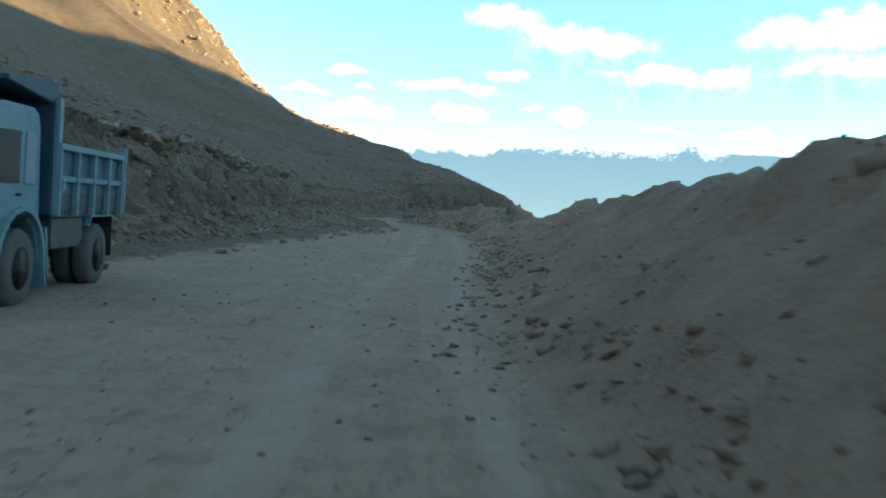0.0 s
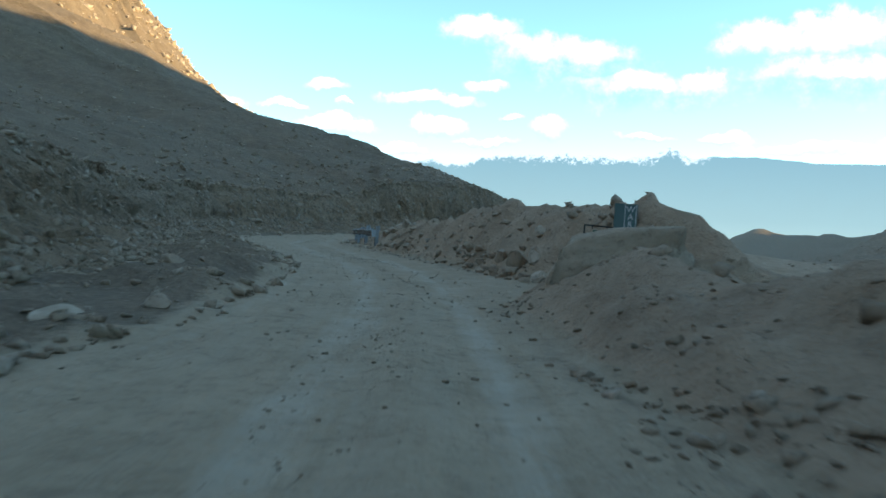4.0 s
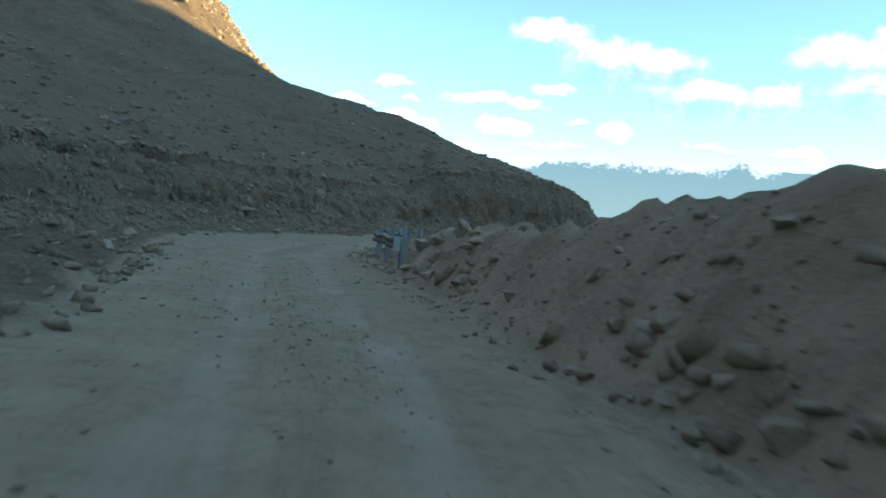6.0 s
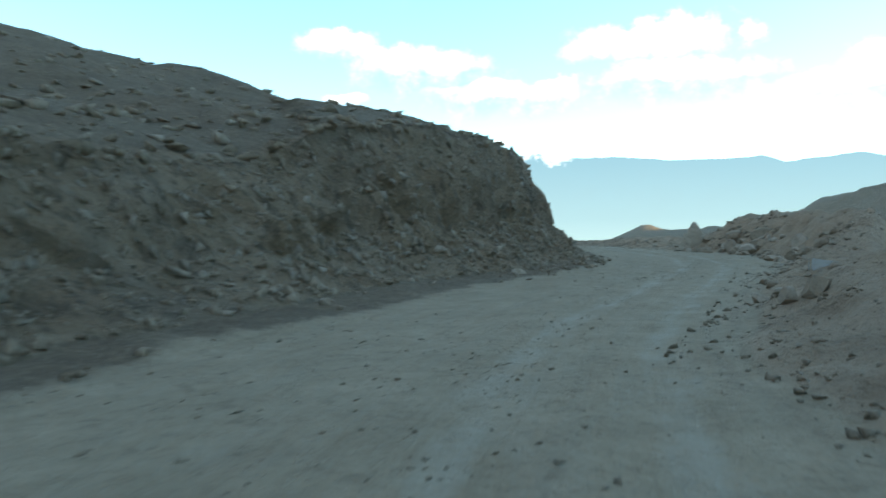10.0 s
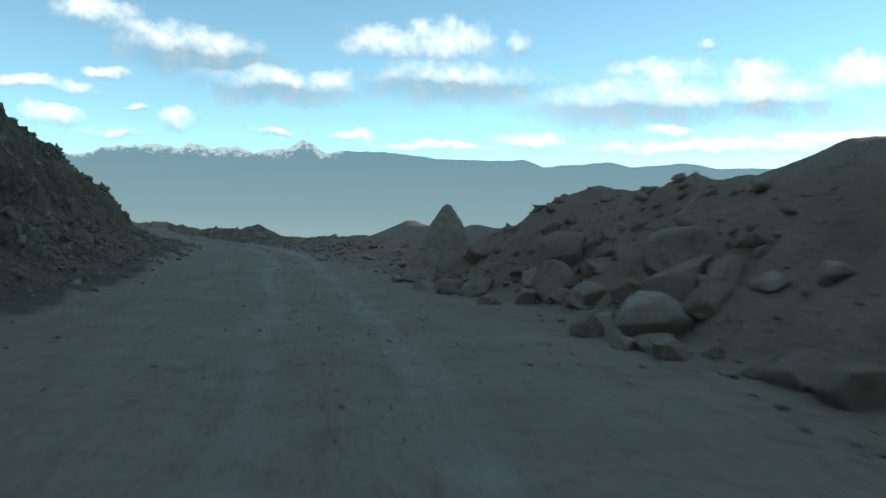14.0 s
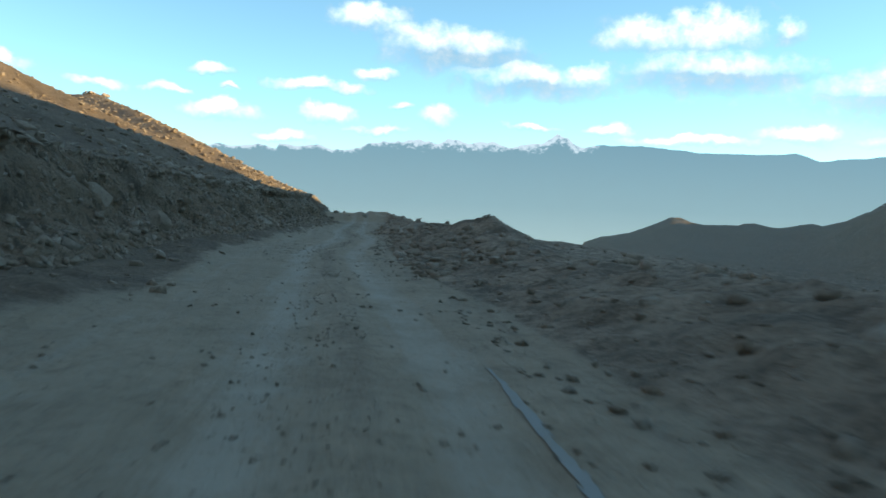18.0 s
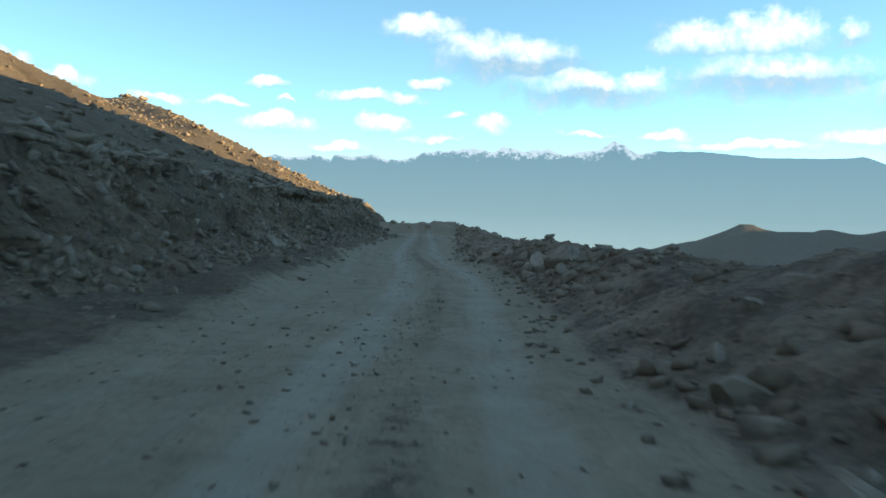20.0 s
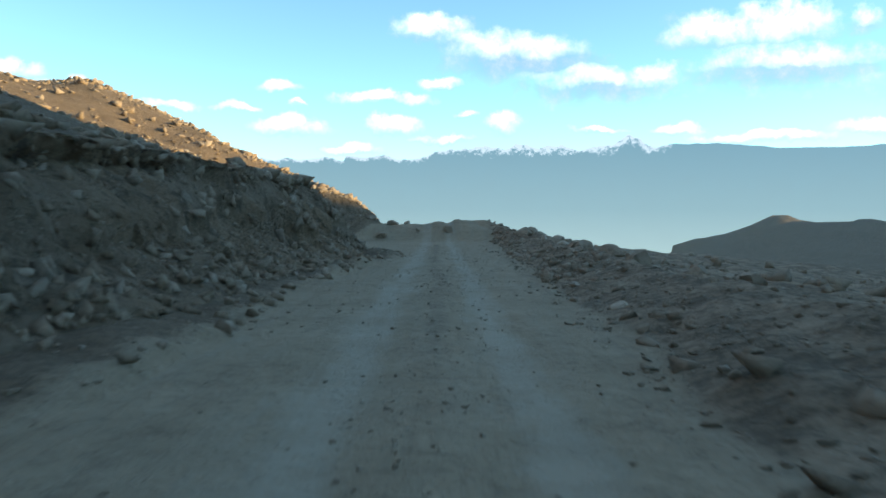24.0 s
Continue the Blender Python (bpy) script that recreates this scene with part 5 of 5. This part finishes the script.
def placed(*rows):
    """Boulders by hand: s, u, (across, along, up), mesh, pale, turn."""
    for s_, u_, size_, k_, pale_, turn_ in rows:
        if 78 < s_ < 90:
            size_ = tuple(0.7 * v for v in size_)
        boulder(s_, u_, tuple(0.86 * v for v in size_), k_, pale_, turn_, tilt=(k_ * 7) % 23 - 10, group=EDGE)


placed((52.5, -4.6, (0.9, 0.5, 0.3), 1, True, 75), (54.0, -3.8, (0.4, 0.5, 0.35), 4, False, 40), (59.4, 3.0, (0.85, 0.7, 0.6), 1, True, 20),
       (60.0, -5.0, (0.6, 0.5, 0.4), 2, False, 10), (60.3, 3.9, (0.5, 0.5, 0.4), 4, True, 70), (61.0, 4.6, (0.6, 0.5, 0.45), 2, False, 10),
       (62.3, 4.1, (0.42, 0.4, 0.32), 4, True, 30), (62.9, 3.6, (0.5, 0.45, 0.4), 5, False, 55), (63.6, 3.6, (0.55, 0.45, 0.42), 1, True, 0))
placed((64.2, 3.3, (0.42, 0.4, 0.38), 7, False, 80), (64.6, 3.75, (0.45, 0.42, 0.5), 0, False, 15), (65.0, 3.2, (0.55, 0.5, 0.42), 3, False, 120),
       (65.5, 3.55, (1.0, 0.85, 0.75), 6, False, 60), (66.0, 4.3, (0.55, 0.4, 0.4), 0, False, 35), (66.3, 3.0, (0.42, 0.4, 0.42), 2, False, 0),
       (66.8, 3.35, (0.6, 0.5, 0.55), 5, False, 40), (67.4, 2.85, (0.4, 0.4, 0.3), 1, False, 70), (68.3, 3.1, (0.45, 0.5, 0.35), 3, False, 25))
placed((69.6, 2.9, (0.4, 0.35, 0.28), 4, False, 0), (70.8, 3.3, (0.4, 0.45, 0.3), 7, False, 50), (79.2, 3.2, (1.2, 0.8, 0.45), 4, False, 75),
       (80.2, 3.7, (0.7, 0.6, 0.4), 1, False, 30), (81.4, 3.3, (0.55, 0.5, 0.35), 3, False, 0), (82.6, 3.4, (0.5, 1.1, 0.6), 5, False, 50),
       (83.4, 4.2, (1.0, 0.9, 0.95), 6, False, 25), (83.9, 2.9, (0.8, 0.6, 0.35), 2, False, 65), (84.8, 2.6, (0.5, 0.4, 0.3), 7, False, 20))
placed((86.2, 2.5, (0.45, 0.5, 0.3), 0, False, 10), (86.5, -4.6, (0.5, 0.4, 0.3), 3, False, 0), (90.0, -4.9, (0.6, 0.5, 0.4), 0, False, 50),
       (93.5, 2.9, (0.7, 0.6, 0.4), 3, False, 80), (95.2, 2.0, (0.45, 0.5, 0.5), 1, True, 40), (95.9, 2.4, (0.6, 0.5, 0.45), 4, False, 10),
       (97.6, 2.2, (0.4, 0.5, 0.35), 5, False, 5), (121.5, 3.2, (0.6, 0.4, 0.65), 5, False, 161), (121.9, 2.8, (0.65, 0.5, 0.5), 4, False, 124))
placed((124.6, 2.3, (0.5, 0.6, 0.35), 6, False, 0), (125.3, 2.7, (0.45, 0.4, 0.3), 1, False, 50), (141.5, 4.4, (0.8, 0.7, 0.5), 7, False, 15),
       (144.5, 4.2, (0.7, 0.8, 0.6), 2, False, 35), (147.8, 3.6, (0.6, 0.6, 0.45), 0, False, 20), (148.6, 3.5, (0.7, 0.6, 0.5), 5, False, 80),
       (149.2, 4.4, (0.9, 0.8, 0.7), 3, False, 40), (150.1, 3.4, (0.85, 0.7, 0.55), 1, False, 0), (150.8, 4.6, (1.1, 1.0, 0.8), 6, False, 65))
placed((152.0, 4.0, (0.6, 0.7, 0.5), 4, False, 25), (153.4, 3.6, (0.5, 0.6, 0.4), 2, False, 50), (153.6, 5.6, (1.0, 1.3, 1.1), 0, False, 30),
       (155.0, 4.2, (0.8, 0.7, 0.6), 7, False, 10), (156.8, 4.5, (0.95, 0.8, 0.75), 3, False, 47), (158.3, 4.4, (0.6, 0.5, 0.45), 7, False, 131),
       (159.7, 3.95, (0.65, 0.55, 0.45), 5, False, 5), (160.3, 3.65, (0.5, 0.4, 0.3), 6, True, 42), (161.2, 5.3, (1.0, 0.85, 0.8), 7, False, 79))
placed((161.6, 4.6, (1.7, 1.3, 1.2), 1, False, 37), (163.0, 4.4, (0.55, 0.5, 0.4), 0, False, 168), (162.8, 5.6, (1.4, 1.1, 1.0), 6, False, 158),
       (164.4, 5.4, (0.8, 0.7, 0.65), 7, False, 15), (165.5, 5.0, (1.2, 0.9, 0.75), 2, True, 74), (163.8, 6.1, (2.1, 1.5, 1.1), 0, True, 0),
       (167.2, 4.3, (0.75, 0.65, 0.55), 5, False, 57), (168.3, 4.8, (0.9, 0.75, 0.65), 0, False, 116), (168.7, 3.55, (0.85, 0.7, 0.6), 1, False, 153))
placed((166.8, 4.9, (1.1, 1.0, 1.2), 4, False, 148), (169.4, 3.05, (0.65, 0.6, 0.65), 2, False, 10), (167.6, 5.3, (1.4, 1.2, 1.5), 3, False, 111),
       (170.2, 4.0, (0.75, 0.6, 0.65), 4, False, 20), (170.6, 2.75, (0.7, 0.6, 0.6), 0, False, 52), (171.0, 3.5, (0.65, 0.55, 0.5), 3, False, 163),
       (172.2, 4.7, (1.7, 1.1, 0.85), 5, False, 121), (173.3, 2.45, (0.5, 0.4, 0.3), 1, False, 89), (173.4, 2.95, (0.75, 0.6, 0.5), 4, False, 84))
placed((175.4, 5.2, (0.4, 0.35, 0.3), 2, False, 126), (177.6, 3.3, (0.55, 0.5, 0.35), 1, False, 25), (179.5, 7.0, (1.1, 0.9, 0.8), 6, False, 94),
       (181.0, 3.6, (0.6, 0.5, 0.4), 2, False, 62), (193.0, 3.6, (0.6, 0.5, 0.4), 0, False, 104), (194.5, 2.8, (0.42, 0.4, 0.32), 3, False, 99),
       (195.8, 3.35, (0.5, 0.45, 0.4), 6, False, 30), (197.6, 4.0, (0.85, 0.65, 0.5), 4, False, 136), (197.7, 2.7, (0.4, 0.35, 0.25), 5, False, 173))
placed((201.4, 6.2, (0.5, 0.4, 0.4), 7, True, 67), (216.5, -5.6, (0.6, 0.6, 0.6), 6, False, 25), (232.0, -6.2, (1.1, 0.9, 1.1), 7, False, 45),
       (244.2, 2.6, (0.6, 0.5, 0.4), 7, False, 3),
       (245.1, 2.5, (0.38, 0.34, 0.42), 4, False, 72), (246.2, 2.75, (0.5, 0.45, 0.4), 3, False, 35), (249.4, 2.65, (1.1, 0.8, 0.5), 1, True, 141))
placed((247.5, 2.9, (1.1, 0.95, 0.85), 2, False, 178), (247.9, 2.1, (0.5, 0.4, 0.35), 5, False, 109), (248.6, 2.6, (0.7, 0.6, 0.55), 6, False, 146),
       (250.6, 2.5, (0.5, 0.45, 0.35), 1, False, 77), (253.0, 2.7, (0.55, 0.4, 0.4), 2, False, 114), (256.4, 2.7, (0.42, 0.42, 0.5), 2, True, 50),
       (258.2, 2.6, (0.6, 0.4, 0.25), 3, False, 87), (261.1, 2.1, (0.35, 0.3, 0.25), 7, False, 119), (261.8, 2.4, (0.3, 0.5, 0.42), 6, False, 82))
placed((262.3, 3.1, (0.7, 0.45, 0.22), 1, False, 13), (262.6, -4.6, (0.4, 0.35, 0.3), 5, False, 10), (263.8, -4.6, (0.3, 0.3, 0.25), 1, False, 20),
       (263.9, 3.5, (0.5, 0.4, 0.45), 0, False, 156), (264.6, -4.3, (0.4, 0.35, 0.3), 2, False, 65), (266.1, 2.9, (0.6, 0.5, 0.35), 5, False, 45),
       (268.1, 2.7, (0.6, 0.5, 0.45), 4, False, 8))

rng_ = random.Random(11)
for s0_, s1_, u0_, u1_, n_, lo_, hi_ in ((2, 48, 1.5, 2.9, 20, 0.08, 0.22), (61, 78, 2.6, 4.2, 70, 0.10, 0.36), (78, 90, 2.4, 4.6, 44, 0.16, 0.5), (92, 112, 1.9, 3.4, 18, 0.18, 0.4),
                                        (118, 146, 2.4, 5.0, 14, 0.15, 0.4), (146, 172, 3.3, 6.2, 60, 0.25, 0.8), (172, 200, 2.9, 5.2, 24, 0.2, 0.5),
                                        (212, 240, 2.4, 4.6, 22, 0.2, 0.5), (240, 300, 2.3, 5.4, 46, 0.10, 0.34), (48, 84, -6.2, -3.6, 24, 0.16, 0.4), (84, 135, -7.0, -5.2, 30, 0.18, 0.45),
                                        (135, 200, -6.6, -4.9, 26, 0.18, 0.5), (205, 285, -5.6, -4.0, 34, 0.18, 0.5)):
    for _ in range(int(n_ * 0.52)):
        d_ = lo_ + (hi_ - lo_) * rng_.random() ** 2
        boulder(rng_.uniform(s0_, s1_), rng_.uniform(u0_, u1_), (d_ * rng_.uniform(0.9, 1.4), d_ * rng_.uniform(0.7, 1.1), d_ * rng_.uniform(0.5, 0.95)), rng_.randrange(8), rng_.random() < 0.16,
                rng_.uniform(0, 180), rng_.uniform(-25, 25), rng_.uniform(0.26, 0.44), group=EDGE,
                label="" if u0_ > 0 else "grey broken stone at the foot of the cut bank")

# stones jutting from the cut, and standing out on hill and spoil
for s_, u_, size_, k_, lab in (
        (116.2, -9.8, (0.9, 0.8, 0.7), 3, "rounded boulder stuck in the lip of the cut"), (106.8, -8.4, (1.6, 0.5, 0.3), 4, "flat stone slab jutting from the cut bank"),
        (230.0, -7.0, (1.0, 0.8, 1.0), 2, "squarish boulder set in the cut bank"), (258.0, -5.6, (0.7, 0.6, 0.7), 6, "squarish boulder set in the cut bank"), (268.0, -5.8, (0.4, 0.4, 0.4), 3, "rounded boulder set in the cut bank")):
    boulder(s_, u_, size_, k_, sink=0.45, label=lab, group="stones in the cut bank")
boulder(64.6, 6.0, (0.40, 0.36, 0.28), 5, sink=0.22, label="boulder perched on the crest of the spoil heap", turn=30)
for _ in range(46):                                        # ragged rocks along the bank that closes the road's end
    s_, u_ = rng_.uniform(286, 338), rng_.uniform(4.6, 8.2)
    if s_ > 328:
        u_ = rng_.uniform(-8, 7)
    e_ = rng_.uniform(0.3, 0.95)
    boulder(s_, u_, (e_ * 1.2, e_, e_ * rng_.uniform(0.6, 0.9)), rng_.randrange(8), False, rng_.uniform(0, 180), rng_.uniform(-20, 20), 0.3, group="rocks on the end bank",
            label="dark broken rock on the bank where the road swings away")
rng_ = random.Random(23)
for x_, y_, n_, d_ in ((-8.6, 181.0, 2, 1.9), (-17.0, 449.0, 14, 1.5)):
    for _ in range(n_):
        px_, py_ = x_ + rng_.gauss(0, 0.5 if n_ < 3 else 3.4), y_ + rng_.gauss(0, 0.4 if n_ < 3 else 3.0)
        near_ = float(GRID["z"].ravel()[((GRID["x"] - px_) ** 2 + (GRID["y"] - py_) ** 2).argmin()])
        e_ = d_ * rng_.uniform(0.6, 1.25)
        ob_ = new("outcrop", BOULDERS[rng_.randrange(8)])
        ob_.matrix_world = Matrix.Translation((px_, py_, near_ - e_ * 0.2)) @ pose(0, 0, 0, rng_.uniform(-14, 14), rng_.uniform(-14, 14), rng_.uniform(0, 180)) @ Matrix.Diagonal((e_ * 1.3, e_, e_ * 0.8, 1))
        tagged(ob_, "dark rock outcrop on the skyline of the hill", "rock outcrop", "outcrops on the hill")


# ------------------------------------------------------------------ thin marker post on the far spoil
def warning_sign():
    k = int(((GRID["x"] - 43.5) ** 2 + (GRID["y"] - 329.0) ** 2).argmin())
    p = Vector((43.5, 329.0, float(GRID["z"].ravel()[k])))
    ob = thing("warning_sign", Matrix.Translation(p) @ Matrix.Scale(0.62, 4), "small triangular warning sign on a thin dark post", "sign")
    part("post", cyl((0, 0, -0.3), (0.02, 0, 1.25), 0.028), BLACK, ob)
    plate = bmesh.new()
    for y in (-0.02, 0.0):
        plate.verts.new((-0.24, y - 0.03, 0.95)), plate.verts.new((0.26, y - 0.03, 0.95)), plate.verts.new((0.01, y - 0.03, 1.40))
    plate.verts.ensure_lookup_table()
    v = plate.verts
    plate.faces.new((v[0], v[1], v[2])), plate.faces.new((v[5], v[4], v[3]))
    for a, b in ((0, 1), (1, 2), (2, 0)):
        plate.faces.new((v[b], v[a], v[a + 3], v[b + 3]))
    bmesh.ops.recalc_face_normals(plate, faces=plate.faces)
    part("plate", plate, BLACK, ob, "dark triangular plate")


def edge_line(s0, s1):
    """Worn remains of a painted edge line, lying on the road."""
    bm = bmesh.new()
    rng = random.Random(int(s0))
    for s in np.arange(s0, s1, 0.13):                           # flakes of paint that have worn apart
        f = (s - s0) / (s1 - s0)
        w = 0.062 * min(1, f * 4, (1 - f) * 4) * rng.uniform(0.55, 1.1)
        if w < 0.008:
            continue
        c = 1.19 + rng.uniform(-0.012, 0.012)
        e = 0.12 * rng.uniform(0.6, 1.0)
        ring = [(s + e * math.cos(a) * rng.uniform(0.75, 1.1), c + w * math.sin(a) * rng.uniform(0.75, 1.1)) for a in np.linspace(0, 2 * math.pi, 11)[:-1]]
        bm.faces.new([bm.verts.new(ground_at(q, v) + Vector((0, 0, 0.010))) for q, v in ring])
    bmesh.ops.recalc_face_normals(bm, faces=bm.faces)
    ob = part("road_marking", bm, WORN)
    return tagged(ob, "worn white edge line showing through road dust", "road marking", kind="structure")


WORN = plain_material("worn_line_paint", (0.24, 0.243, 0.226), 0.8, 0.0, 1.0, (0.24, 0.22, 0.185), 3.0)
for s0_, s1_ in ((194.2, 198.3), (203.4, 210.4)):
    edge_line(s0_, s1_)
warning_sign()


# ------------------------------------------------------------------ strewn stones
def stone_set(n, seed, points=9):
    sets = []
    for k in range(n):
        bm = rock_mesh(seed + k, points)
        bm.verts.index_update()
        sets.append((np.array([v.co for v in bm.verts]), np.array([[v.index for v in f.verts] for f in bm.faces])))
        bm.free()
    return sets


STONES = stone_set(16, 300, 9)


def strewn(name, label, material, count, seed, c0, c1, s0, s1, size, power=2.2, sink=0.3, flat=0.7, weight=None, tilt=0.4, lean=1.0):
    """Many loose stones on a strip of the ground, between two columns of its grid and two stations of the road."""
    rng = np.random.RandomState(seed)
    gs = GRID["s"]
    r = np.interp(rng.uniform(s0, s1, count), gs, np.arange(len(gs)))
    c = rng.uniform(c0, c1, count)
    if weight is not None:
        keep = rng.rand(count) < weight(np.interp(r, np.arange(len(gs)), gs), (c - c0) / (c1 - c0))
        r, c = r[keep], c[keep]
    n = len(r)
    ri, ci = np.floor(r).astype(int), np.floor(c).astype(int)
    fr, fc = r - ri, c - ci
    pos = []
    for key in ("x", "y", "z"):
        g = GRID[key]
        pos.append((g[ci, ri] * (1 - fc) + g[ci + 1, ri] * fc) * (1 - fr) + (g[ci, ri + 1] * (1 - fc) + g[ci + 1, ri + 1] * fc) * fr)
    sz = size[0] + (size[1] - size[0]) * rng.rand(n) ** power
    vs, fs, base = [], [], 0
    for k in range(n):
        v, f = STONES[rng.randint(len(STONES))]
        q = Euler((rng.uniform(-tilt, tilt), rng.uniform(-tilt, tilt), rng.uniform(0, 6.28))).to_matrix()
        m = np.array(q) * (np.array([1.15, lean * rng.uniform(0.45, 1), flat * rng.uniform(0.45, 1.2)]) * sz[k])
        vs.append(v @ m.T + (pos[0][k], pos[1][k], pos[2][k] + sz[k] * flat * (0.5 - sink)))
        fs.append(f + base)
        base += len(v)
    me = bpy.data.meshes.new(name)
    co, tri = np.concatenate(vs), np.concatenate(fs)
    me.vertices.add(len(co))
    me.vertices.foreach_set("co", co.ravel())
    me.loops.add(tri.size)
    me.loops.foreach_set("vertex_index", tri.ravel().astype(np.int32))
    me.polygons.add(len(tri))
    me.polygons.foreach_set("loop_start", np.arange(0, tri.size, 3))
    me.update()
    me.materials.append(material)
    return tagged(new(name, me), label, "stones", kind="stuff")


C0 = GRID["first"]
BANK, VERGE, ROAD, SPOIL, CREST, END = C0, C0 + 24, C0 + 29, C0 + 62, C0 + 83, C0 + 95
lumpy = lambda w: (lambda s, f: 0.15 + 0.85 * (VN(s * 1.0, f * 6.0 + 3, w, 2) > 0.05))
def most(s, f):
    """Where stones lie thickest on the spoil bank."""
    dense = 0.05 + 0.05 * smooth(50, 60, s) + 0.4 * smooth(76, 82, s) * (1 - smooth(100, 112, s)) + 0.9 * smooth(143, 148, s) * (1 - smooth(172, 180, s)) + 0.95 * smooth(180, 225, s) + 0.6 * smooth(52, 58, s) * (1 - smooth(72, 78, s))
    return np.clip(dense, 0, 1) * lumpy(5.0)(s, f) * (0.25 + 0.75 * (1 - f) ** 1.3)


def foot_rubble(s, f):
    return np.clip(1.1 - f * 1.2, 0.1, 1) * (0.3 + 0.7 * (VN(s, f * 6.0, 3.5, 2) > 0))


strewn("scree", "grey broken stones in the cut bank", ROCK, 22000, 1, BANK, VERGE, -12, 345, (0.04, 0.36), 3.4, 0.46, 0.75, None, 1.0)
strewn("cut_stones", "angular stones bedded in the cut bank", CUT_STONE, 8000, 21, BANK + 1, VERGE - 4, 84, 345, (0.07, 0.50), 3.4, 0.44, 0.75, lambda s, f: 1 - 0.75 * smooth(160, 215, s), 1.5, 0.55)
strewn("bank_stones", "larger stones at the foot of the cut", ROCK, 8000, 2, BANK + 14, ROAD + 1, -12, 345, (0.03, 0.34), 3.4, 0.36, 0.7, lumpy(4.0))
strewn("gravel", "fine gravel strewn over the dirt road", GRAVEL, 22000, 3, ROAD, SPOIL, -6, 320, (0.012, 0.08), 4.5, 0.35, 0.6, lumpy(3.0))
strewn("loose_gravel", "loose gravel along the road's edges", GRAVEL, 14000, 7, SPOIL - 4, SPOIL + 7, -6, 320, (0.015, 0.16), 4.4, 0.35, 0.6, foot_rubble)
strewn("centre_gravel", "loose gravel ridge between the wheel tracks", GRAVEL, 15000, 8, ROAD + 15, ROAD + 22, -6, 320, (0.01, 0.05), 3.0, 0.35, 0.6, lumpy(2.0))
strewn("rubble", "rubble on the spoil bank", SPOIL_STONE, 24000, 4, SPOIL, CREST, -12, 345, (0.03, 0.42), 4.0, 0.38, 0.7, most)
strewn("clods", "small clods of earth on the tipped spoil", SPOIL_STONE, 15000, 12, SPOIL + 1, CREST + 4, -12, 345, (0.02, 0.12), 3.6, 0.36, 0.75)
strewn("verge_rubble", "loose dark rubble spread over the verge", ROCK, 3200, 13, VERGE - 3, ROAD + 2, 40, 92, (0.03, 0.34), 3.0, 0.36, 0.65, lumpy(3.0))
strewn("foot_stones", "broken stones along the foot of the spoil bank", SPOIL_STONE, 2000, 14, SPOIL - 2, SPOIL + 5, -8, 50, (0.03, 0.22), 2.8, 0.38, 0.65, lumpy(2.5))
strewn("crest_rubble", "stones along the spoil bank's crest", ROCK, 1400, 5, CREST - 4, END, -12, 350, (0.04, 0.26), 3.0, 0.42, 0.8)
strewn("hill_stones", "stones scattered over the brown hillside", ROCK, 26000, 6, C0 - 52, BANK - 1, -10, 345, (0.06, 0.7), 3.8, 0.42, 0.5)
strewn("crag_stones", "broken rock over the upper hillside", BLOCK, 15000, 10, C0 - 92, C0 - 46, 205, 352, (0.3, 2.8), 4.0, 0.42, 0.7)
strewn("slope_stones", "stones thick on the hillside above the last bend", ROCK, 12000, 11, C0 - 80, BANK - 2, 290, 470, (0.1, 0.95), 3.2, 0.38, 0.65)
strewn("far_stones", "stones on the slopes to the valley side", ROCK, 2500, 9, END, END + 45, 60, 345, (0.15, 1.0), 3.0, 0.38, 0.7)
